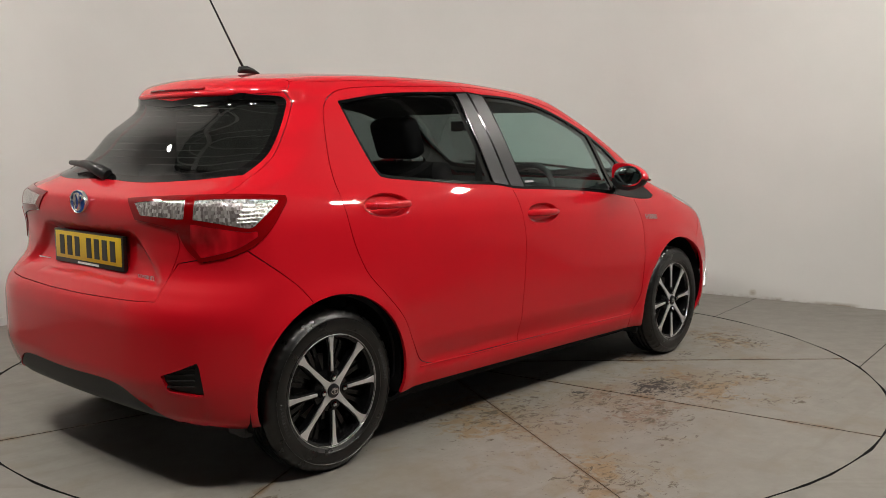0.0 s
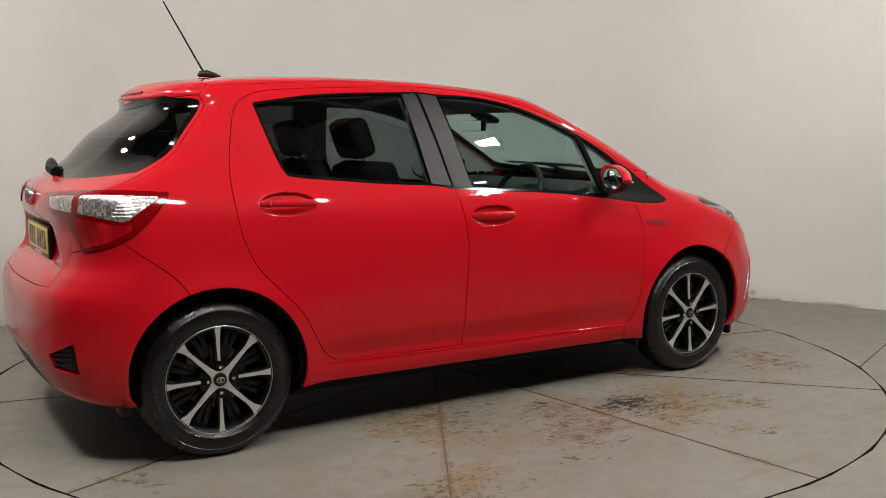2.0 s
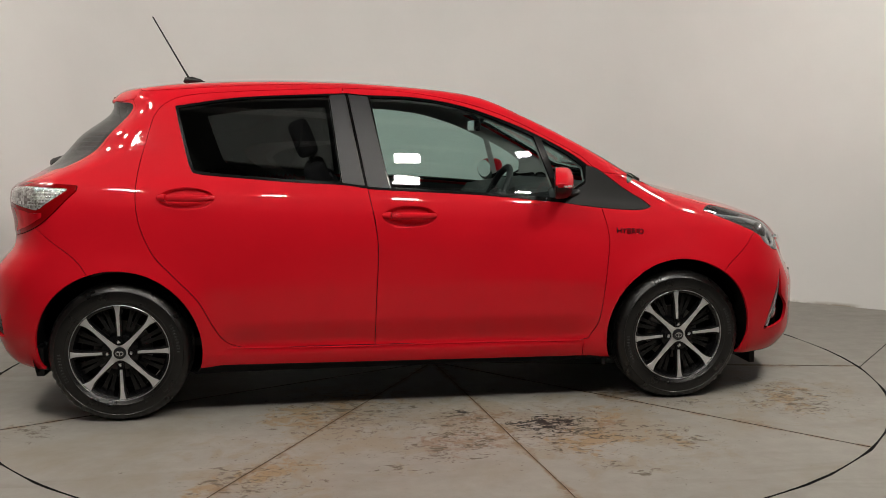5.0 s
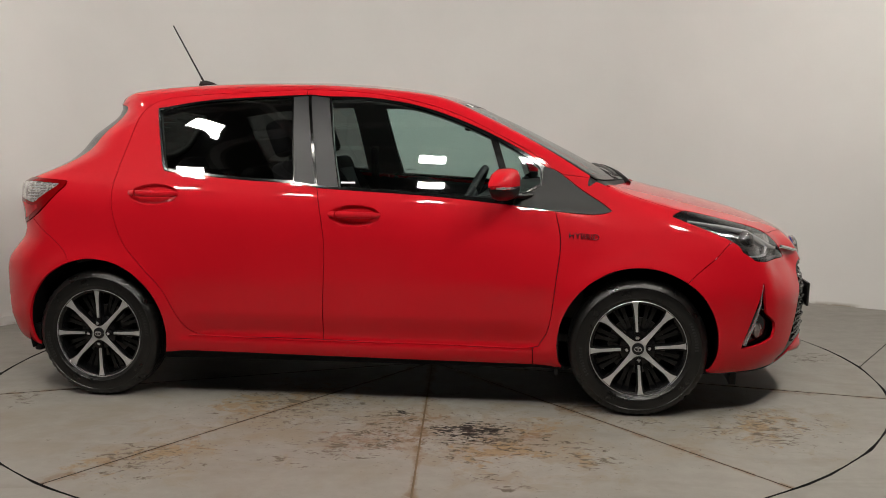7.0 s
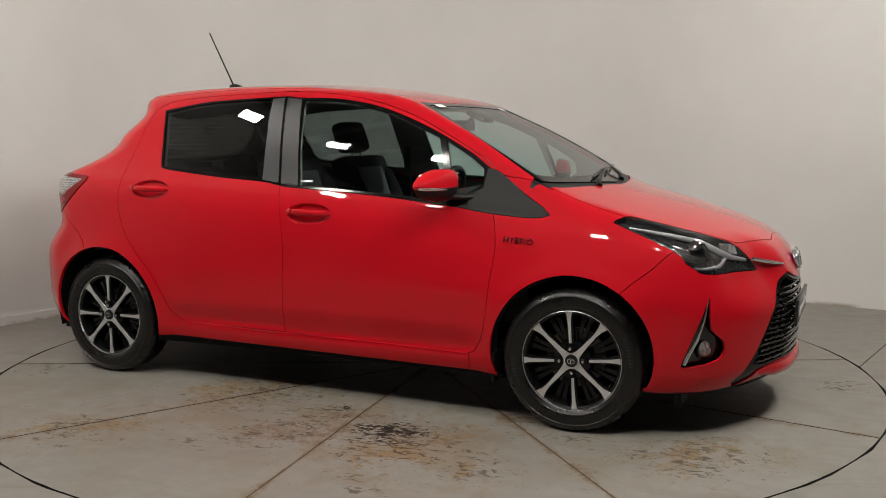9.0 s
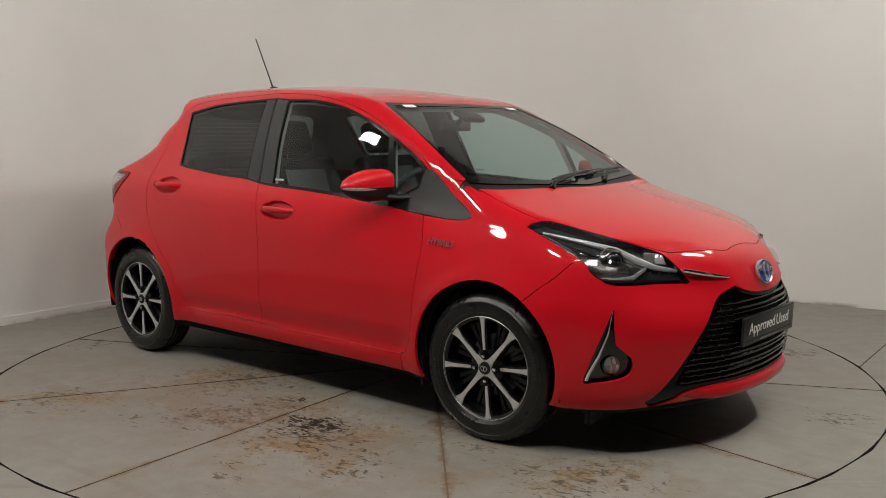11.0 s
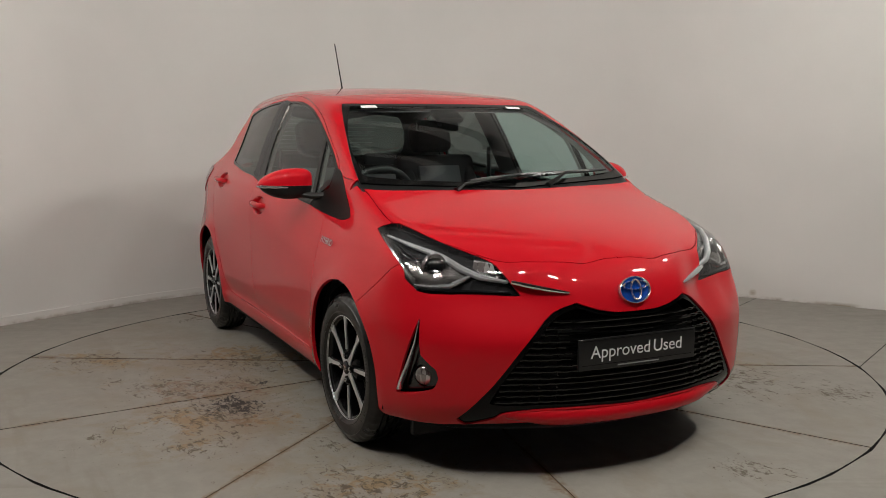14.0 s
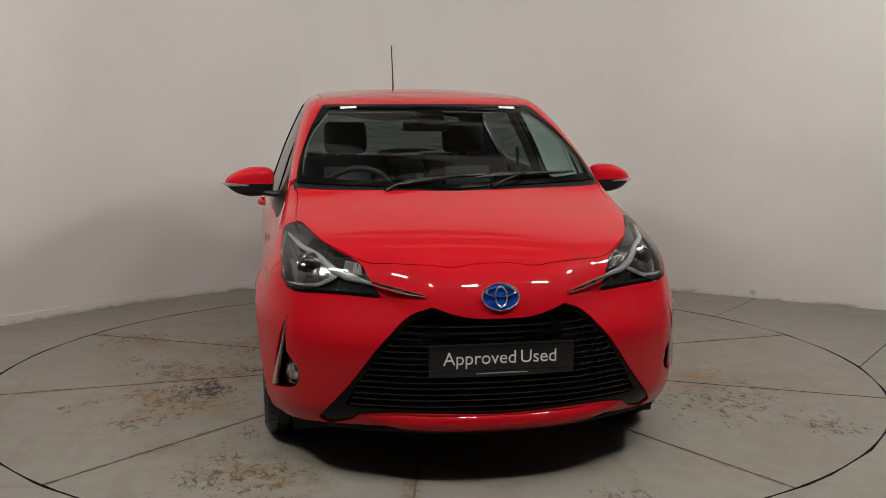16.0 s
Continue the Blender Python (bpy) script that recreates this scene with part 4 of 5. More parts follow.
# ---- wheels
def tyre_mesh():
    """Side walls, shoulder blocks and three grooves round the tread."""
    w, r = 0.0875, TYRE
    prof = [(0.204, -0.072), (0.215, -0.083), (0.224, -0.0865), (0.226, -0.0885), (0.229, -0.0875), (0.235, -0.0895), (0.262, -0.089), (0.268, -0.0875), (0.270, -0.0895), (0.273, -0.086), (0.280, -0.083), (0.291, -0.076), (r - 0.004, -0.066), (r - 0.001, -0.052)]
    tread = []
    for g in (-0.038, -0.0125, 0.0125, 0.038):
        tread += [(r, g - 0.005), (r - 0.007, g - 0.004), (r - 0.007, g + 0.004), (r, g + 0.005)]
    prof = prof + tread + [(a, -b) for a, b in prof[::-1]]
    n = 144
    bm = lathe_bm(prof, n)
    for v in bm.verts:
        rr = math.hypot(v.co.x, v.co.z)
        a = int(round(math.atan2(v.co.z, v.co.x) / (2 * math.pi / n)))
        if a % 3 == 0 and rr > 0.283 and abs(v.co.y) > 0.045:
            k = (rr - 0.0045) / rr
            v.co.x *= k
            v.co.z *= k
    return from_bm("tyre", bm, 32)


def spoke_outline(r0, r1, w0, w1, flare):
    return [(r0, -w0), (r1 - 0.035, -w1), (r1 - 0.012, -w1 - flare * 0.45), (r1, -w1 - flare), (r1, w1 + flare), (r1 - 0.012, w1 + flare * 0.45), (r1 - 0.035, w1), (r0, w0)]


def wheel_meshes():
    """Meshes of one wheel; the outer face looks along -y."""
    face = -0.066
    out = {"tyre": (tyre_mesh(), RUBBER, "")}
    barrel = lathe_bm([(0.206, -0.078), (0.212, -0.080), (0.210, -0.074), (0.196, -0.066), (0.186, -0.03), (0.182, 0.06), (0.205, 0.075)], 72)
    out["rim"] = (from_bm("rim", barrel, 40), RIM_BLACK, "black alloy rim")
    lip = lathe_bm([(0.2068, face - 0.010), (0.2092, face - 0.0145), (0.2120, face - 0.013), (0.211, face - 0.006), (0.2068, face - 0.004)], 96, close=True)
    out["rim_lip"] = (from_bm("rim_lip", lip, 40), MACHINED, "machined bright rim edge")
    hub = lathe_bm([(0.0, face - 0.002), (0.05, face - 0.002), (0.078, face + 0.006), (0.082, face + 0.02), (0.06, face + 0.05), (0.0, face + 0.05)], 48)
    out["hub"] = (from_bm("hub", hub, 40), RIM_BLACK, "")
    out["brake_disc"] = (from_bm("brake_disc", lathe_bm([(0.06, 0.0), (0.125, 0.0), (0.125, 0.02), (0.06, 0.02)], 48, close=True), 30), STEEL, "steel brake disc")
    out["backing"] = (from_bm("backing", lathe_bm([(0.0, 0.03), (0.18, 0.03), (0.18, 0.034), (0.0, 0.034)], 40), 30), DARK, "")
    return out


WHEEL = wheel_meshes()
FACE = -0.066
SPOKE_LONG = prism_bm([(0.026, -0.0150), (0.070, -0.0095), (0.150, -0.0070), (0.178, -0.0090), (0.195, -0.0150), (0.206, -0.0230), (0.208, 0.0), (0.206, 0.0230), (0.195, 0.0150), (0.178, 0.0090), (0.150, 0.0070), (0.070, 0.0095), (0.026, 0.0150)], -0.006, 0.0012)
SPOKE_SHORT = prism_bm([(0.074, -0.0055), (0.170, -0.0072), (0.194, -0.0090), (0.206, -0.0150), (0.208, 0.0), (0.206, 0.0150), (0.194, 0.0090), (0.170, 0.0072), (0.074, 0.0055)], -0.006, 0.0012)
STAR = []
for q in range(4):
    for a, r in ((0, 0.0315), (18, 0.0345), (31, 0.049), (38, 0.066), (52, 0.066), (59, 0.049), (72, 0.0345)):
        STAR.append((r * math.cos(math.radians(90 * q + a)), r * math.sin(math.radians(90 * q + a))))
HUB_STAR = from_bm("hub_star", prism_bm(STAR, -0.0055, 0.001), 30)
HUB_STAR.materials.append(MACHINED)
SPOKE_BACK = prism_bm(spoke_outline(0.06, 0.198, 0.010, 0.0065, 0.008), 0.012, 0.002)
SPOKES = {}
for key, b, mat in (("long", SPOKE_LONG, MACHINED), ("short", SPOKE_SHORT, MACHINED), ("back", SPOKE_BACK, RIM_BLACK)):
    SPOKES[key] = from_bm("spoke", b, 30)
    SPOKES[key].materials.append(mat)
SPOKE_BODY = from_bm("spoke_body", prism_bm(spoke_outline(0.04, 0.202, 0.015, 0.0105, 0.015), 0.028, 0.003), 30)
SPOKE_BODY.materials.append(RIM_BLACK)
NUT = from_bm("wheel_nut", lathe_bm([(0.0, -0.016), (0.006, -0.016), (0.0095, -0.012), (0.0105, 0.0), (0.0105, 0.01), (0, 0.01)], 6), 25)
NUT.materials.append(CHROME)
NUT_WELL = from_bm("nut_well", lathe_bm([(0.0125, -0.0085), (0.0155, -0.0085), (0.0165, 0.0), (0.0125, 0.0)], 20, close=True), 30)
NUT_WELL.materials.append(RIM_BLACK)
CAP = from_bm("centre_cap", lathe_bm([(0.0, -0.012), (0.020, -0.0115), (0.0255, -0.009), (0.027, -0.004), (0.027, 0.004)], 32), 40)
CAP.materials.append(SMOKED)
LOGO = from_bm("cap_mark", joined(moved(lathe_bm([(0.0135, -0.0012), (0.0165, -0.0012), (0.0165, 0.0006), (0.0135, 0.0006)], 28, close=True), Matrix.Diagonal((1, 1, 0.72, 1))),
                                  box_bm(-0.002, -0.0012, -0.011, 0.002, 0.0006, 0.006), box_bm(-0.010, -0.0012, 0.004, 0.010, 0.0006, 0.007)), 30)
LOGO.materials.append(CHROME)


MARKS = []
for a0 in (0, 180):
    for k in range(10):
        b = box_bm(-0.0032, -0.0012, -0.007, 0.0032, 0.001, 0.007, 0.0006, 1)
        MARKS.append(moved(b, Matrix.Rotation(-math.radians(a0 + 3.1 * k), 4, "Y") @ pose(0.2485, -0.0898, 0, 0, 0, 0) @ Matrix.Rotation(math.radians(90), 4, "Y")))
SIDE_MARKS = from_bm("sidewall_marks", joined(*MARKS), 30)
SIDE_MARKS.materials.append(material("worn_rubber", (0.022, 0.022, 0.022), 0.5))


def wheel(x, y, turn, roll):
    """One wheel under the car, its bright face outwards."""
    side = -1 if y < 0 else 1
    hub = part("wheel", WHEEL["rim"][0], WHEEL["rim"][1], car, "black and machined alloy wheel")
    hub.matrix_basis = pose(x, y, TYRE, 0, 0, turn + (0 if side < 0 else 180))
    for key in ("tyre", "rim_lip", "hub", "brake_disc", "backing"):
        part(key, WHEEL[key][0], WHEEL[key][1], hub, WHEEL[key][2])
    part("sidewall_marks", SIDE_MARKS, None, hub, "raised grey moulded marks on the side wall")["kind"] = "stuff"
    for i in range(8):
        a = roll + 45 * i
        long = i % 2 == 1
        at = pose(0, FACE - 0.002, 0) @ Matrix.Rotation(-math.radians(a), 4, "Y")
        part("spoke", SPOKES["long" if long else "short"], None, hub, "", at)
        part("spoke_body", SPOKE_BODY, None, hub, "", pose(0, FACE + 0.0, 0) @ Matrix.Rotation(-math.radians(a), 4, "Y"))
        for s in (-14, 14):
            part("inner_spoke", SPOKES["back"], None, hub, "", pose(0, FACE + 0.034, 0) @ Matrix.Rotation(-math.radians(a + 22.5 + s * 0.35), 4, "Y"))
    for i in range(4):
        a = math.radians(roll + 90 * i)
        at = pose(0.05 * math.cos(a), FACE - 0.004, 0.05 * math.sin(a))
        part("wheel_nut", NUT, None, hub, "", at)
        part("nut_well", NUT_WELL, None, hub, "", at)
    part("hub_star", HUB_STAR, None, hub, "bright machined hub star", pose(0, FACE - 0.0018, 0) @ Matrix.Rotation(-math.radians(roll), 4, "Y"))
    part("centre_cap", CAP, None, hub, "grey centre cap", pose(0, FACE - 0.004, 0))
    part("cap_mark", LOGO, None, hub, "", pose(0, FACE - 0.0165, 0, 0, roll, 0))
    return hub


wheel(-AXLE, -0.735, 0, 1)
wheel(-AXLE, 0.735, 0, 20)
wheel(AXLE, -0.738, 2, 4)
wheel(AXLE, 0.738, 2, 33)


def arch_liner(x):
    bm = lathe_bm([(0.362, -0.80), (0.362, -0.45), (0.02, -0.45)], 48)
    bmesh.ops.delete(bm, geom=[v for v in bm.verts if v.co.z < -0.12], context="VERTS")
    return moved(bm, pose(x, 0, TYRE + 0.012))


for x in (AXLE, -AXLE):
    for s in (1, -1):
        part("arch_liner", moved(arch_liner(x), Matrix.Diagonal((1, s, 1, 1))), DARK, car, "dark wheel arch liner")


# ---- lamps of the car
def mirrored(points, s):
    return [(x, y * s, z) for x, y, z in points]


def sunk(points, depth):
    p = np.array(points, float)
    return [tuple(q) for q in p - slope(p) * depth]


DRL = sunk([(1.466, -0.719, 0.863), (1.63, -0.676, 0.835), (1.735, -0.614, 0.806), (1.807, -0.566, 0.762), (1.851, -0.519, 0.735), (1.897, -0.43, 0.716)], 0.014)
LOWER = sunk([(1.733, -0.728, 0.704), (1.78, -0.684, 0.70), (1.817, -0.623, 0.702), (1.828, -0.585, 0.721), (1.833, -0.55, 0.738)], 0.014)
for s, h in ((1, "R"), (-1, "L")):
    lamp = part("headlamp", panel_mesh("headlamp", halves=h, sink=0.030, gap=0.0005, lip=0), LAMP_GREY, car, "projector headlamp with a dark bezel")
    lens = part("lens", panel_mesh(("headlamp", "bowl"), halves=h, sink=0.001, gap=0.001, lip=0), LENS, lamp, "clear lens")
    part("lamp_rim", panel_mesh(("headlamp", "bowl"), halves=h, sink=0.0015, gap=0.0005, lip=0.030, skin=False), SMOKED, lamp)
    lens.visible_shadow = False
    part("bowl", panel_mesh("bowl", halves=h, sink=0.026, gap=0.0005, lip=0.006), BOWL, lamp, "bright reflector bowl")
    part("light_strip", tube_bm(mirrored(DRL, s), 0.008, 8, radii=[0.004, 0.009, 0.012, 0.013, 0.011, 0.006]), SILVER, lamp, "bright chrome strip")
    part("lower_strip", tube_bm(mirrored(LOWER, s), 0.006, 8, radii=[0.004, 0.007, 0.009, 0.009, 0.006]), BADGE_CHROME, lamp, "bright chrome strip")
    c = Vector((1.735, -0.640 * s, 0.755))
    n = Vector((0.86, -0.50 * s, 0.10)).normalized()
    at = look(c, c - n)
    part("bezel", moved(lathe_bm([(0.036, 0.0), (0.039, 0.010), (0.048, 0.004), (0.055, -0.018), (0.051, -0.028), (0.036, -0.012)], 40, "Z", True), at), BOWL, lamp, "chrome projector bezel")
    part("projector", moved(ball_bm(0.037, 1, 1, 0.55, 24, 14), at), GLOSS_BLACK, lamp, "dark glass projector")
    mask = mirrored(sunk([(1.52, -0.716, 0.838), (1.60, -0.704, 0.805), (1.68, -0.690, 0.785), (1.735, -0.640, 0.800), (1.775, -0.590, 0.775)], 0.021), s)
    part("inner_mask", tube_bm(mask, 0.02, 10, radii=[0.006, 0.016, 0.015, 0.012, 0.006], flat=0.8), GLOSS_BLACK, lamp, "gloss black inner mask")
    # added strip: the pale reflection along the lens edge, made as a grey tube
    flank = mirrored(sunk([(1.412, -0.727, 0.868), (1.50, -0.738, 0.832), (1.60, -0.744, 0.790), (1.68, -0.742, 0.742), (1.728, -0.735, 0.706)], 0.016), s)
    part("lens_edge_sheen", tube_bm(flank, 0.01, 10, radii=[0.006, 0.013, 0.016, 0.014, 0.006], flat=1.3), BOWL, lamp, "grey metallic strip in place of the lens edge reflection")
    floor_bar = mirrored(sunk([(1.735, -0.728, 0.694), (1.80, -0.672, 0.689), (1.86, -0.560, 0.684), (1.915, -0.430, 0.678)], 0.020), s)
    part("lower_mask", tube_bm(floor_bar, 0.01, 8, radii=[0.006, 0.010, 0.010, 0.006], flat=0.8), GLOSS_BLACK, lamp, "gloss black lower mask")
    for k in range(3):
        post = sunk([(1.846 + 0.020 * k, -0.560 + 0.042 * k, 0.690), (1.850 + 0.020 * k, -0.545 + 0.040 * k, 0.722 - 0.004 * k)], 0.018)
        part("marker_rib", tube_bm(mirrored(post, s), 0.003, 6), LAMP_GREY, lamp)
    wing = prism_bm([(-0.05, -0.028), (0.045, -0.035), (0.10, 0.012), (0.06, 0.032), (0.0, 0.030)], 0.006, 0.002)
    part("reflector", moved(wing, pose(1.715, -0.640 * s, 0.745, 0, 0, 52 * s)), SILVER, lamp, "bright reflector bowl")
    blk = prism_bm([(-0.045, -0.012), (0.045, -0.022), (0.03, 0.02), (-0.04, 0.028)], 0.012, 0.003)
    part("indicator", moved(blk, pose(1.825, -0.488 * s, 0.757, -14, 0, 47 * s)), FOG_CLEAR, lamp, "clear faceted indicator")
    tail = part("tail_lamp", panel_mesh("tail_lamp", halves=h, gap=0.0008, swell=lambda p: 0.004 + 0 * p[:, 0]), RED_LENS, car, "red and clear tail lamp")
    part("reversing_lens", panel_mesh("clear_inner", halves=h, gap=0.0005, swell=lambda p: 0.0035 + 0 * p[:, 0]), TAIL_CLEAR, tail, "clear lens")
    part("indicator_lens", panel_mesh("clear_outer", halves=h, gap=0.0005, swell=lambda p: 0.0035 + 0 * p[:, 0]), TAIL_CLEAR, tail, "clear ribbed lens")
    part("red_lens", panel_mesh("tail_core", halves=h, gap=0.0, lip=0.004, swell=lambda p: 0.0052 + 0 * p[:, 0]), RED_CORE, tail, "bright red lower lens")
    split = [(-1.706, -0.606 * s, 1.010), (-1.722, -0.590 * s, 0.97), (-1.726, -0.572 * s, 0.91)]
    part("lamp_joint", tube_bm(split, 0.005, 6), DARK, tail)
    for k in range(6):
        z = 1.006 - 0.0125 * k
        x0, x1 = -1.585 - 0.006 * k, -1.462 - 0.018 * k
        rib = on_side(*[v for x in np.linspace(x0, x1, 6) for v in (x, z)])
        part("lens_rib", tube_bm(mirrored([tuple(a - (0, 0.0035, 0)) for a in rib], s), 0.0034, 6), BADGE_CHROME, tail)
    # fog lamp and its bright blade
    fog = part("fog_lamp", moved(joined(ball_bm(0.036, 1, 1, 0.45, 22, 12)), look((1.775, -0.700 * s, 0.378), (1.775 - 0.8, (-0.700 + 0.6) * s, 0.378))), FOG_CLEAR, front_bumper, "round clear fog lamp")
    part("fog_ring", moved(lathe_bm([(0.037, 0.004), (0.042, 0.002), (0.045, -0.012), (0.037, -0.012)], 32, "Z", True), look((1.775, -0.700 * s, 0.378), (1.775 - 0.8, (-0.700 + 0.6) * s, 0.378))), GLOSS_BLACK, front_bumper)
    blade = mirrored([(1.788, -0.729, 0.582), (1.777, -0.741, 0.50), (1.752, -0.757, 0.42), (1.718, -0.769, 0.35), (1.708, -0.772, 0.322)], s)
    part("fog_blade", tube_bm(blade, 0.01, 8, radii=[0.002, 0.006, 0.010, 0.013, 0.013], flat=0.6), BADGE_CHROME, front_bumper, "satin chrome blade")
    # chrome strip from the headlamp to the badge
    strip = mirrored(sunk([(1.905, -0.422, 0.712), (1.940, -0.370, 0.701), (1.979, -0.305, 0.687), (2.013, -0.249, 0.677)], -0.008), s)
    part("chrome_strip", tube_bm(strip, 0.006, 8, radii=[0.012, 0.014, 0.012, 0.005], flat=0.75), CHROME, front_bumper, "chrome strip")
    for k in range(4):
        z = 0.398 + 0.020 * k
        y0, y1 = -0.615 + 0.001 * k, -0.700
        part("vent_slat", tube_bm(mirrored([(rear(-y0, z) + 0.004, y0, z), (rear(-y1, z) + 0.012, y1, z + 0.004)], s), 0.0035, 6), PLASTIC, rear_bumper)

# ---- grille
for k, z in enumerate(np.arange(0.300, 0.60, 0.0215)):
    w = float(np.interp(z, (0.28, 0.363, 0.512, 0.60, 0.625), (0.525, 0.495, 0.395, 0.30, 0.235)))
    pts = [(float(front(abs(y), z)) - 0.011 - (0.006 if k % 2 else 0) + (0.007 * (math.floor(abs(y) / 0.022 + k * 0.5) % 2) if abs(y) > 0.27 else 0), y, z) for y in np.linspace(-w, w, 61)]
    part("grille_slat", tube_bm(pts, 0.0055, 8, flat=1.1), SLAT_BLACK, front_bumper)
for y in np.arange(-0.42, 0.43, 0.06):
    if abs(y) > 0.24:
        zt = float(np.interp(abs(y), (0.22, 0.285, 0.375, 0.475), (0.62, 0.59, 0.50, 0.36)))
        part("grille_upright", tube_bm([(float(front(abs(y), z)) - 0.028, y, z) for z in np.linspace(0.285, zt, 6)], 0.004, 6), SLAT_BLACK, front_bumper)
lip = [(float(front(abs(y), 0.236)) - 0.004, y, 0.236 + 0.020 * abs(y / 0.5) ** 3) for y in np.linspace(-0.49, 0.49, 31)]
part("bumper_lip", tube_bm(lip, 0.03, 10, radii=[0.006] + [0.014 + 0.020 * min(1, i / 5, (30 - i) / 5) for i in range(1, 30)] + [0.006]), RED, front_bumper, "red lower lip")
spl = [(float(front(abs(y), 0.185)) - 0.035, y, 0.188 + 0.01 * abs(y / 0.6) ** 2) for y in np.linspace(-0.62, 0.62, 31)]
part("splitter", tube_bm(spl, 0.028, 10, flat=0.55), PLASTIC, front_bumper, "black lower splitter")

# ---- badges and plates
def oval_badge(at, w, h, parent):
    disc = part("badge", moved(ball_bm(1.0, w / 2, 0.010, h / 2, 32, 14), at), BLUE, parent, "blue and chrome oval badge")
    ring = lambda a, b, t, m: moved(moved(lathe_bm([(1 - t, -0.004), (1.0, -0.006), (1 + t * 0.6, -0.002), (1.0, 0.004), (1 - t, 0.003)], 40, "Y", True), Matrix.Diagonal((a, 1.6, b, 1))), at @ m)
    part("badge_ring", ring(w / 2, h / 2, 0.055, pose(0, -0.004, 0)), BADGE_CHROME, disc)
    part("badge_oval", ring(w * 0.40, h * 0.17, 0.09, pose(0, -0.010, h * 0.17)), BADGE_CHROME, disc)
    part("badge_oval", ring(w * 0.16, h * 0.38, 0.13, pose(0, -0.011, 0)), BADGE_CHROME, disc)


oval_badge(pose(2.052, 0, 0.676, -14, 0, 90), 0.132, 0.096, car)
oval_badge(pose(-1.778, 0, 0.990, 0, 0, -90), 0.115, 0.085, tailgate)

plate = part("show_plate", moved(box_bm(-0.255, -0.006, -0.056, 0.255, 0.006, 0.056, 0.003), pose(2.083, 0, 0.466, 2, 0, 90)), PLATE_BLACK, car, "black show plate with white lettering")
for word, x in (("Approved", -0.078), ("Used", 0.128)):
    part("lettering", letters(word, 0.064, 0.0006, thin=0.0), WHITE, plate, "white lettering", pose(2.083, 0, 0.466, 2, 0, 90) @ pose(x, -0.008, 0.006, 90, 0, 0))
part("small_print", moved(box_bm(-0.09, -0.0075, -0.049, 0.09, -0.006, -0.045), pose(2.083, 0, 0.466, 2, 0, 90)), GREY_PRINT, plate)
part("plate_edge", moved(joined(box_bm(-0.24, -0.0078, 0.0495, 0.24, -0.0058, 0.0515), box_bm(-0.24, -0.0078, -0.0385, 0.24, -0.0058, -0.0370)), pose(2.083, 0, 0.466, 2, 0, 90)), SMOKED, plate)

REAR_AT = pose(-1.756, 0, 0.812, 0, 0, -90)
rear_plate = part("rear_plate", moved(box_bm(-0.265, -0.004, -0.068, 0.265, 0.012, 0.062, 0.003), REAR_AT), PLATE_BLACK, car, "yellow rear plate in a black holder")
part("plate_face", moved(box_bm(-0.252, -0.006, -0.050, 0.252, -0.003, 0.055, 0.001), REAR_AT), YELLOW, rear_plate, "yellow plate face")
x = -0.215
for w in (0.055, 0.058, 0.055, 0, 0.055, 0.055, 0.055, 0.055):
    if w:
        part("plate_bar", moved(box_bm(x, -0.0075, -0.036, x + w * 0.66, -0.0055, 0.040), REAR_AT), PLATE_BLACK, rear_plate)
    x += (w or 0.028) + 0.004
part("small_print", moved(box_bm(-0.08, -0.0055, -0.064, 0.08, -0.004, -0.056), REAR_AT), WHITE, rear_plate)


def badge_word(text, size, at, parent, name="badge_word"):
    part(name, letters(text, size, 0.0016), CHROME, parent, "chrome lettering", at)


def on_flank(x, z, s, lift):
    """A frame that lies on the flank: its z axis looks outwards, its x axis runs to the reader's right."""
    p = on_side(x, z)
    n = slope(p)[0]
    p = p[0] + n * lift
    n = Vector((n[0], n[1] * -s, n[2]))
    right = Vector((0, 0, 1)).cross(n).normalized()
    return Matrix((right, n.cross(right), n)).transposed().to_4x4(), Vector((p[0], p[1] * -s, p[2]))


for s in (-1, 1):
    turn, at = on_flank(1.018, 0.788, s, 0.006)
    badge_word("HYBRID", 0.038, Matrix.Translation(at) @ turn @ pose(0, 0, 0, 0, 0, -4 if at.y < 0 else 4), car)
badge_word("HYBRID", 0.029, pose(-1.751, -0.400, 0.736, 90, 0, -88), tailgate)
part("badge_bar", moved(box_bm(-0.055, -0.002, -0.011, 0.055, 0.001, 0.011), pose(-1.742, 0.395, 0.736, 0, 0, -92)), CHROME, tailgate, "small chrome name badge")

# ---- door handles, mirrors, wipers, aerial
for s, doors in ((1, 0), (-1, 1)):
    for (hx, hz), door in zip(HANDLES, (REAR_DOOR[doors], FRONT_DOOR[doors])):
        y = float(half_width(np.array([hx + 0.2]), np.array([hz]))[0])
        bar = [(hx + a, -s * (y + b), hz + 0.004 - 0.02 * a) for a, b in ((-0.079, 0.015), (-0.070, 0.0172), (-0.05, 0.0195), (0, 0.022), (0.06, 0.019), (0.10, 0.009), (0.115, -0.006))]
        lock = [(hx - a, -s * (y + b), hz + 0.004 + 0.02 * a) for a, b in ((0.082, 0.0155), (0.100, 0.0105), (0.116, -0.002))]
        part("handle_end", tube_bm(lock, 0.0145, 12, radii=[0.0142, 0.0135, 0.010], flat=1.15), RED, door, "red painted handle end cap")
        part("handle", tube_bm(bar, 0.012, 10, radii=[0.012, 0.0138, 0.0142, 0.0145, 0.014, 0.012, 0.009], flat=1.1), RED, door, "red painted pull handle")


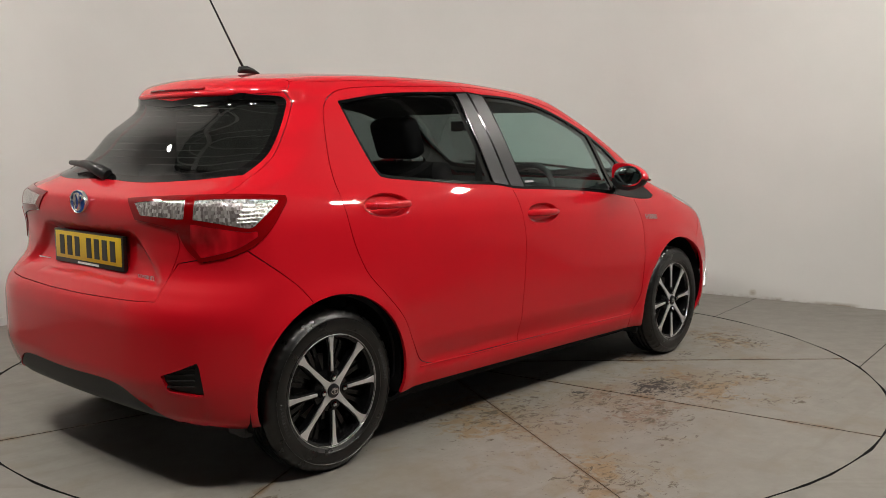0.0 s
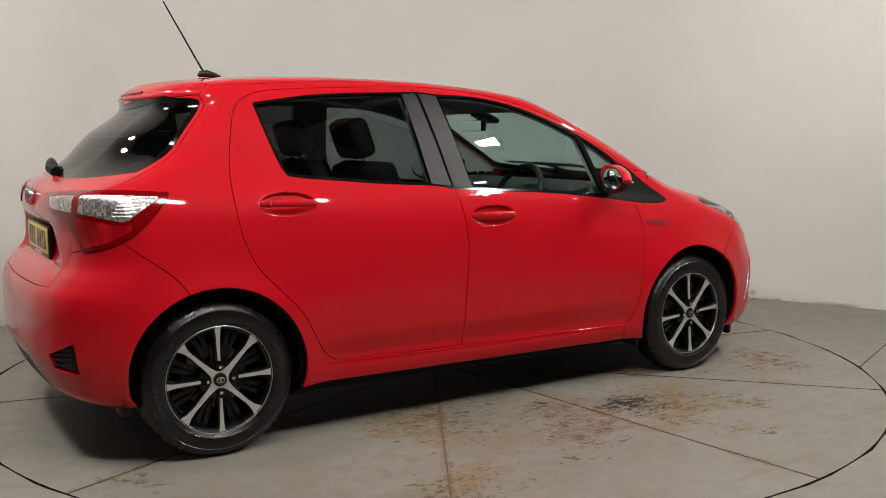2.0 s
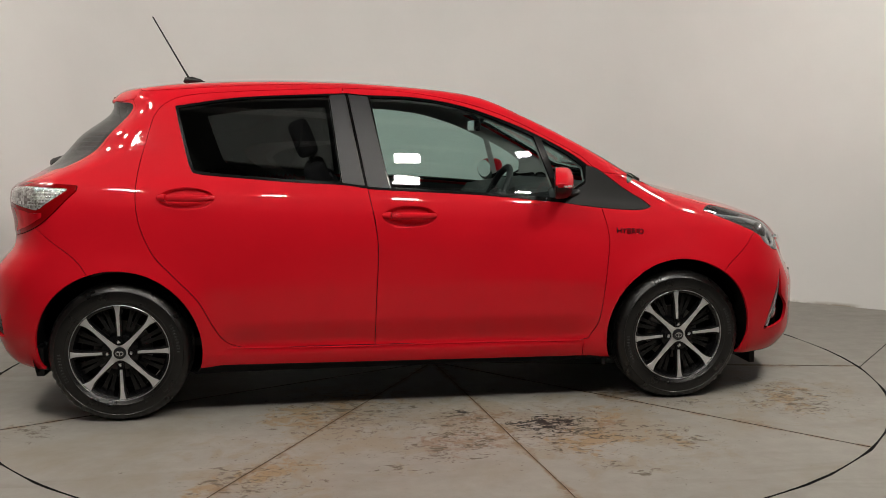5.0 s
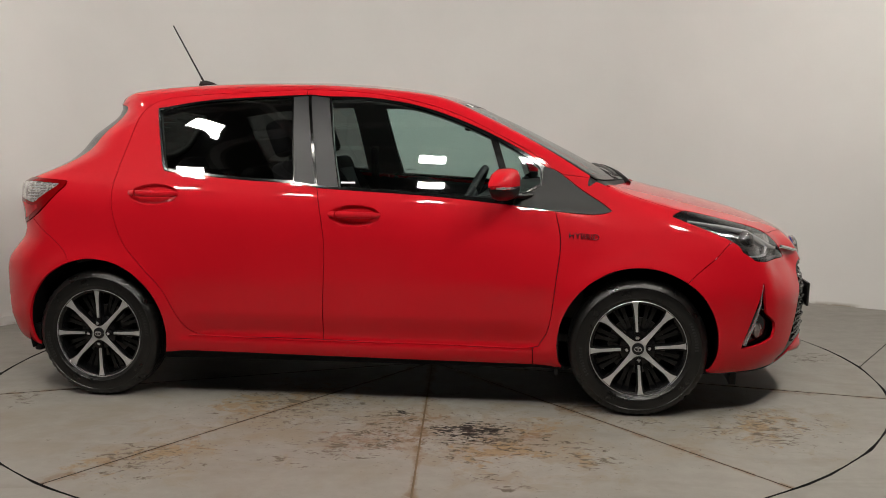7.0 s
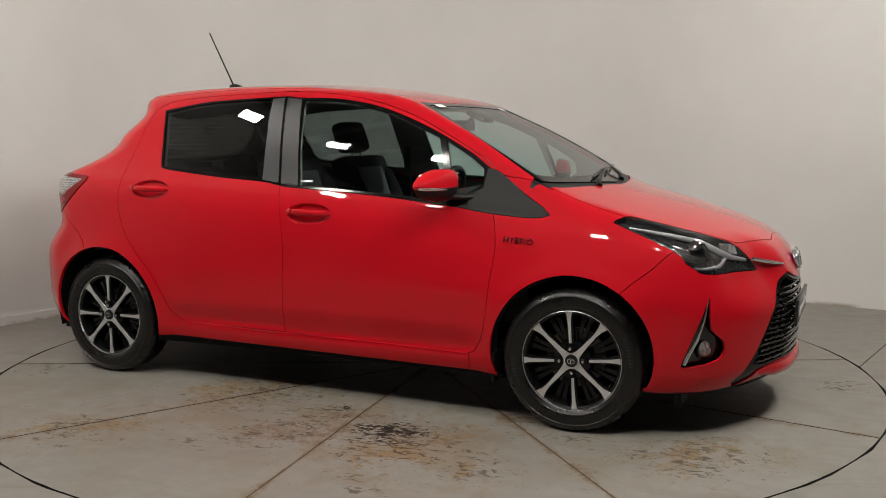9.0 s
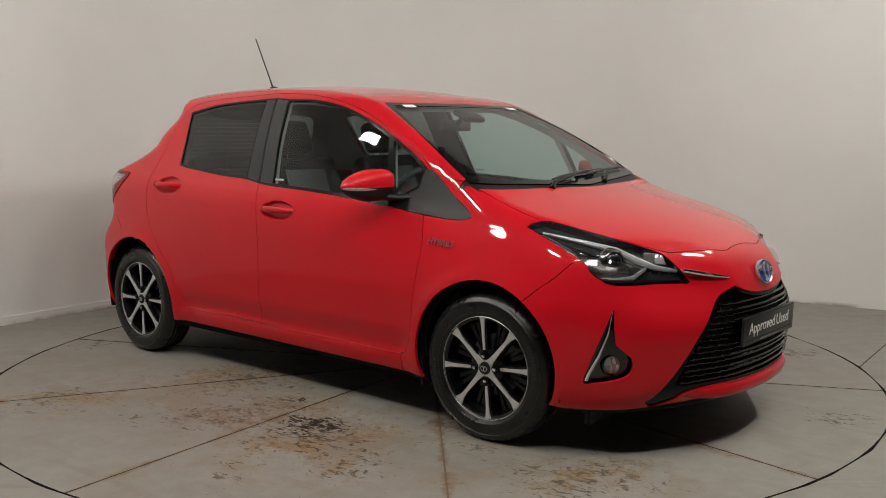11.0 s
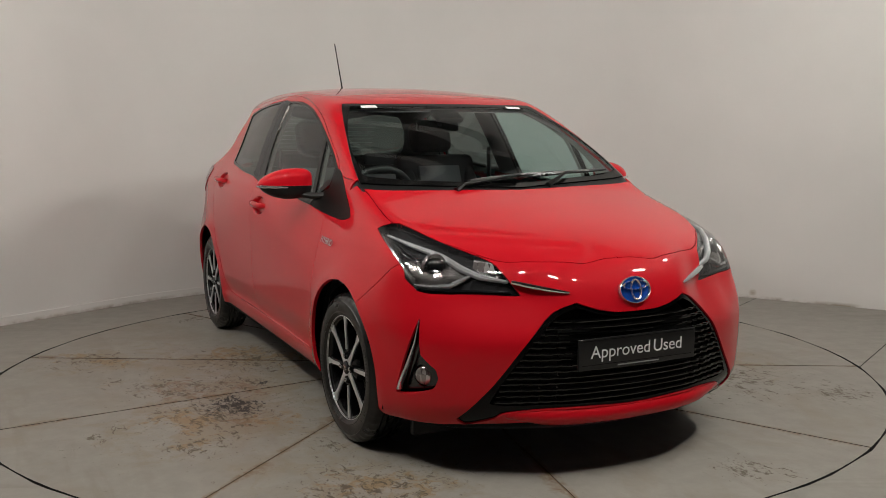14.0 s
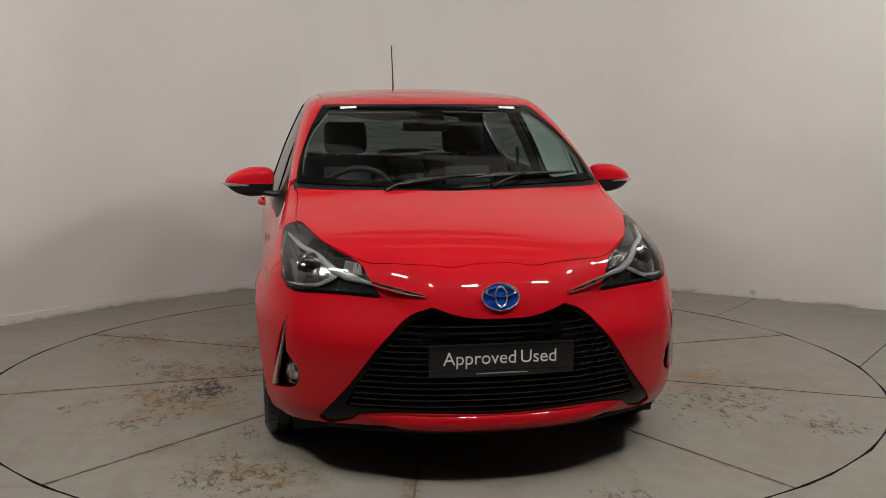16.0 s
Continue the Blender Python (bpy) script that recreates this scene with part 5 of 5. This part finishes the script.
def mirror_shell():
    """A drop-shaped cap: full and flat to the rear, round to the front."""
    bm = ball_bm(1.0, 1, 1, 1, 28, 18)
    for v in bm.verts:
        x, y, z = v.co
        p = 2.9 + 0.7 * y
        r = (abs(x) ** p + abs(y) ** p + abs(z) ** p) ** (-1 / p)
        x, y, z = x * r, y * r, z * r
        k = 1 - 0.30 * max(0, -y)
        v.co = Vector((0.070 * x if x > 0 else 0.062 * max(x, -0.42), 0.114 * y, 0.063 * z * k + (0.010 * y if z > 0 else 0.002 * y)))
    return bm


for s, door in ((1, FRONT_DOOR[0]), (-1, FRONT_DOOR[1])):
    at = pose(0.668, -0.882 * s, 1.022) @ Matrix.Diagonal((1, s, 1, 1)) @ Matrix(((0.86, 0.25, 0, 0), (0, 1, 0, 0), (0, 0, 1, 0), (0, 0, 0, 1)))
    cap = mirror_shell()
    bmesh.ops.delete(cap, geom=[f for f in cap.faces if f.calc_center_median().z < -0.014], context="FACES")
    unit = part("door_mirror", moved(cap, at), RED, door, "red door mirror with a black foot")
    low = mirror_shell()
    for v in low.verts:
        v.co = Vector((v.co.x * 0.985, v.co.y * 0.99, -0.012 + min(v.co.z + 0.012, 0) * 1.2))
    part("mirror_base", moved(low, at), PLASTIC, unit)
    part("repeater", moved(tube_bm([(0.020, -0.124, -0.014), (0.045, -0.103, -0.015), (0.064, -0.055, -0.017), (0.069, 0.0, -0.019)], 0.008, 8, radii=[0.003, 0.007, 0.007, 0.003]), at), CLEAR_LENS, unit, "clear indicator repeater")
    part("mirror_pane", moved(moved(ball_bm(1, 0.004, 0.094, 0.052, 24, 12), pose(-0.029, 0, 0)), at), MIRROR, unit, "mirror glass")
    part("mirror_arm", moved(tube_bm([(0.03, 0.06, -0.050), (0.06, 0.11, -0.058), (0.10, 0.16, -0.055)], 0.02, 10, radii=[0.022, 0.02, 0.026], flat=0.7), at), PLASTIC, unit)


def on_glass(x, y, lift=0.012):
    return (x, y, float(top(np.array([x]), np.array([y]))[0]) + lift)


for (px, py), (ax, ay), (bx, by) in (((1.225, -0.30), (1.170, -0.22), (1.100, 0.34)), ((1.210, 0.16), (1.150, 0.10), (1.060, 0.575))):
    w = part("wiper", tube_bm([on_glass(px, py, 0.0), on_glass(px - 0.02, py + 0.05, 0.016), on_glass((ax + bx) / 2 + 0.02, (ay + by) / 2 - 0.03, 0.022), on_glass((ax + bx) / 2, (ay + by) / 2, 0.018)],
                             0.009, 8, radii=[0.014, 0.009, 0.006, 0.005]), DULL_BLACK, car, "black windscreen wiper")
    part("blade", tube_bm([on_glass(ax + (bx - ax) * k, ay + (by - ay) * k, 0.012) for k in np.linspace(0, 1, 9)], 0.006, 6, radii=[0.004] + [0.008] * 7 + [0.004]), RUBBER, w)
w = part("rear_wiper", tube_bm([(-1.680, -0.03, 1.085), (-1.692, 0.0, 1.10), (-1.678, 0.10, 1.116), (-1.660, 0.20, 1.126)], 0.012, 10, radii=[0.024, 0.025, 0.020, 0.014]), PLASTIC, tailgate, "black rear wiper")
part("blade", tube_bm([(-1.668, 0.05, 1.112), (-1.658, 0.18, 1.121), (-1.640, 0.34, 1.126)], 0.008, 8, radii=[0.011, 0.016, 0.010]), RUBBER, w)
aerial = part("aerial", tube_bm([(-1.02, 0, 1.512), (-1.05, 0.003, 1.565), (-1.192, 0.012, 1.823)], 0.003, 6, radii=[0.006, 0.0045, 0.0035]), PLASTIC, car, "thin black whip aerial")
part("aerial_foot", tube_bm([(-0.94, 0, 1.497), (-0.97, 0, 1.505), (-1.01, 0, 1.512), (-1.04, 0, 1.510), (-1.05, 0, 1.500)], 0.012, 10, radii=[0.003, 0.011, 0.017, 0.015, 0.006]), PLASTIC, aerial)
part("brake_light", tube_bm([tuple(q - (0.001, 0, 0)) for q in on_rear(*[v for y in np.linspace(-0.19, 0.19, 11) for v in (y, 1.414)])], 0.008, 8, flat=0.6), RED_LENS, tailgate, "red high brake light")
for s in (-1, 1):
    part("mud_flap", box_bm(-1.618, s * 0.715 - 0.05, 0.20, -1.580, s * 0.715 + 0.05, 0.33, 0.010), PLASTIC, car)
    part("mud_flap", box_bm(0.895, s * 0.74 - 0.06, 0.17, 0.912, s * 0.74 + 0.06, 0.30, 0.006), PLASTIC, car)
    part("air_dam", box_bm(1.66, s * 0.62 - 0.09, 0.13, 1.69, s * 0.62 + 0.09, 0.22, 0.006), DULL_BLACK, car)
part("windscreen_sticker", mesh_of("sticker", [on_glass(0.462, -0.44, 0.003), on_glass(0.462, -0.36, 0.003), on_glass(0.490, -0.36, 0.003), on_glass(0.490, -0.44, 0.003)], [(0, 3, 2, 1)]), WHITE, car, "small white paper sticker")
part("windscreen_sticker", mesh_of("sticker", [on_glass(0.462, 0.44, 0.003), on_glass(0.462, 0.36, 0.003), on_glass(0.490, 0.36, 0.003), on_glass(0.490, 0.44, 0.003)], [(0, 1, 2, 3)]), WHITE, car, "small white paper sticker")

for z, w in REAR_LINES:
    line = on_rear(*[v for y in np.linspace(-w, w, 17) for v in (y, z)])
    part("heater_line", tube_bm([tuple(q + (0.004, 0, -0.003)) for q in line], 0.0011, 4), GREY_PRINT, tailgate, "thin printed heater line")

edge = on_rear(*[v for y in np.linspace(-0.36, 0.36, 25) for v in (y, 1.393)])
part("spoiler_lip", tube_bm([tuple(q + (0.004, 0, 0)) for q in edge], 0.012, 10, radii=[0.004, 0.009] + [0.012] * 21 + [0.009, 0.004]), RED, tailgate, "red spoiler edge")

for s in (-1, 1):
    turn, at = on_flank(-0.035, 1.020, s, 0.0005)
    part("window_sticker", box_bm(-0.032, -0.0045, -0.0003, 0.032, 0.0045, 0.0003), SILVER, FRONT_DOOR[0 if at.y < 0 else 1], "small white printed sticker", Matrix.Translation(at) @ turn)


# ---- cabin
SOLID = ("shell", "roof", "front_door", "rear_door", "front_surround", "rear_surround", "front_sash", "rear_sash", "sail", "spoiler", "tailgate", "screen_border", "rear_border", "fender", "tail_lamp", "tail_core",
         "clear_inner", "clear_outer")
part("head_lining", panel_mesh(SOLID, sink=0.03, gap=0, lip=0, halves="RL", where=lambda c: (c[:, 2] > 1.01) & (c[:, 0] < 1.12) & (c[:, 0] > -1.62)), LINING, car, "grey cloth roof and pillar lining")
part("door_lining", panel_mesh(SOLID, sink=0.07, gap=0, lip=0, halves="RL", where=lambda c: (c[:, 2] <= 1.01) & (c[:, 2] > 0.25) & (c[:, 0] < 1.15) & (c[:, 0] > -1.7)), TRIM, car, "dark plastic door cards")
part("cabin_floor", box_bm(-1.6, -0.70, 0.30, 1.2, 0.70, 0.34, 0.01), TRIM, car)


def seat(name, y, x, tilt, headrest=True, width=0.50, high=0.60, mat=CLOTH):
    """A cushion, a leaning back with bolsters and a headrest on two rods."""
    base = part(name, box_bm(x, y - width / 2, 0.42, x + 0.50, y + width / 2, 0.60, 0.05, 3), mat, car, "dark cloth seat with a grey middle")
    at = pose(x + 0.03, y, 0.56, 0, -tilt, 0)
    part("seat_back", moved(box_bm(-0.11, -width / 2, 0, 0.0, width / 2, high, 0.045, 3), at), mat, base)
    part("seat_middle", moved(box_bm(-0.02, -width * 0.27, 0.10, 0.012, width * 0.27, high - 0.08, 0.01, 2), at), CLOTH_GREY, base, "grey ribbed cloth middle")
    for s in (-1, 1):
        part("bolster", moved(moved(ball_bm(1, 0.05, 0.055, high * 0.40, 14, 10), pose(0.0, s * width * 0.40, high * 0.46)), at), mat, base)
    if headrest:
        part("headrest", moved(box_bm(-0.105, -0.125, high + 0.03, -0.005, 0.125, high + 0.21, 0.04, 3), at), mat, base)
        for s in (-1, 1):
            part("headrest_rod", moved(tube_bm([(-0.055, s * 0.05, high - 0.03), (-0.055, s * 0.05, high + 0.06)], 0.006, 6), at), CHROME, base)


seat("front_seat", -0.355, -0.19, 20)
seat("front_seat", 0.355, -0.19, 20)
seat("rear_seat", -0.33, -1.02, 22, False, 0.60, 0.52)
seat("rear_seat", 0.33, -1.02, 22, False, 0.60, 0.52)
for y in (-0.33, 0.33):
    part("rear_headrest", moved(box_bm(-0.09, -0.12, 0.50, 0.0, 0.12, 0.60, 0.03, 3), pose(-0.99, y, 0.56, 0, -22, 0)), CLOTH, car)


def dash_mesh():
    """A swept dashboard: high behind the screen, falling to the cabin."""
    bm = bmesh.new()
    rows = []
    for y in np.linspace(-0.68, 0.68, 17):
        hood = 0.035 * math.exp(-((y + 0.36) / 0.17) ** 2)
        prof = [(1.12, 0.97), (0.92, 0.985), (0.72, 0.965 + hood), (0.60, 0.945 + hood), (0.56, 0.90), (0.60, 0.78), (0.66, 0.60), (0.75, 0.45), (1.12, 0.40)]
        rows.append([bm.verts.new((x - 0.10 * (y / 0.68) ** 2, y, z)) for x, z in prof])
    for a, b in zip(rows, rows[1:]):
        for k in range(len(a) - 1):
            bm.faces.new((a[k], b[k], b[k + 1], a[k + 1]))
    bm.faces.new(rows[0])
    bm.faces.new(rows[-1][::-1])
    return bm


dash = part("dashboard", dash_mesh(), TRIM, car, "dark soft-grained dashboard")
part("screen", moved(box_bm(-0.005, -0.10, -0.06, 0.008, 0.10, 0.06, 0.004), pose(0.575, 0, 0.87, 0, 12, 0)), GLOSS_BLACK, dash)
for y in (-0.55, 0.55, -0.13, 0.13):
    part("air_vent", moved(lathe_bm([(0.030, 0), (0.038, -0.006), (0.042, 0.008), (0.030, 0.008)], 24, "X", True), pose(0.565, y, 0.90)), SMOKED, dash)
WHEEL_AT = pose(0.46, -0.36, 0.905, 0, 0, 0) @ Matrix.Rotation(radians(-64), 4, "Y")
steer = part("steering_wheel", moved(lathe_bm([(0.185 + 0.016 * math.cos(a), 0.016 * math.sin(a)) for a in np.linspace(0, 2 * math.pi, 10, endpoint=False)], 48, "Z", True), WHEEL_AT), TRIM, car, "black three-spoke steering wheel")
part("wheel_boss", moved(ball_bm(1, 0.075, 0.085, 0.035, 20, 12), WHEEL_AT), TRIM, steer)
for a in (-10, 190, 90):
    c, s2 = math.cos(radians(a + 90)), math.sin(radians(a + 90))
    part("wheel_spoke", moved(tube_bm([(0.06 * c, 0.06 * s2, 0), (0.18 * c, 0.18 * s2, 0)], 0.016, 8, flat=0.5), WHEEL_AT), SMOKED if a != 90 else TRIM, steer)
part("steering_column", tube_bm([(0.48, -0.36, 0.89), (0.66, -0.36, 0.80)], 0.045, 12), TRIM, steer)
mir = part("inner_mirror", box_bm(0.415, -0.125, 1.250, 0.445, 0.105, 1.307, 0.014, 3), DULL_BLACK, car, "black interior mirror")
part("mirror_pane", box_bm(0.411, -0.115, 1.253, 0.4145, 0.095, 1.304), MIRROR, mir)
part("mirror_stalk", tube_bm([(0.445, -0.01, 1.28), (0.50, -0.01, 1.345)], 0.012, 8), TRIM, mir)
part("sensor_box", moved(box_bm(-0.06, -0.07, -0.028, 0.05, 0.07, 0.0, 0.012), pose(0.525, 0, 1.335, 0, 25, 0)), DULL_BLACK, car, "black camera box behind the windscreen")
for s in (-1, 1):
    part("sun_visor", moved(box_bm(-0.14, -0.19, -0.012, 0.0, 0.19, 0.006, 0.006), pose(0.36, s * 0.28, 1.375, 0, 20, 0)), LINING, car, "pale grey folded sun visor")
    part("seat_belt", box_bm(-0.250, s * 0.640 - 0.004, 0.60, -0.205, s * 0.640 + 0.004, 1.16, 0.001), TRIM, car)

part("tailgate_trim", box_bm(-1.575, -0.46, 0.78, -1.560, 0.46, 1.062, 0.006), TRIM, car, "dark plastic tailgate lining")
part("parcel_shelf", box_bm(-1.54, -0.48, 1.020, -1.08, 0.48, 1.036, 0.006), CLOTH, car, "black parcel shelf")


def motions():
    walk(turntable, [(t, pose(0, 0, 0, 0, 0, a)) for t, a in HEADINGS])
    walk(car, [(t, pose(0, 0, 0, 0, 0, a) @ pose(*CAR_AT, 0)) for t, a in HEADINGS])


# ---- lamps over the ring
def flood_light(angle, ring, glow, wide=0.25, deep=0.16, height=LAMP_HEIGHT):
    lamp = tagged(new("flood_light"), "rectangular white flood light hung over the turntable", "flood light", "flood lights over the turntable")
    part("housing", box_bm(-wide / 2 - 0.02, -deep / 2 - 0.02, 0.004, wide / 2 + 0.02, deep / 2 + 0.02, 0.06, 0.006), PLASTIC, lamp)
    part("diffuser", box_bm(-wide / 2, -deep / 2, -0.006, wide / 2, deep / 2, 0.003), glow, lamp, "glowing white diffuser")
    a = math.radians(angle)
    eye = (ring * math.cos(a), ring * math.sin(a), height)
    lamp.matrix_basis = look(eye, (0, 0.0, LAMP_AIM))
    up = lamp.matrix_basis.inverted() @ Vector((eye[0], eye[1], 4.44))
    part("hanger", tube_bm([(0, 0, 0.05), tuple(up)], 0.012, 8), STEEL, lamp)
    return lamp


for angle in (-168, -146, -124, -101, -79, -57, -23, 2):
    flood_light(angle, LAMP_RING, LIGHT_BRIGHT if angle > -60 else LIGHT)

motions()
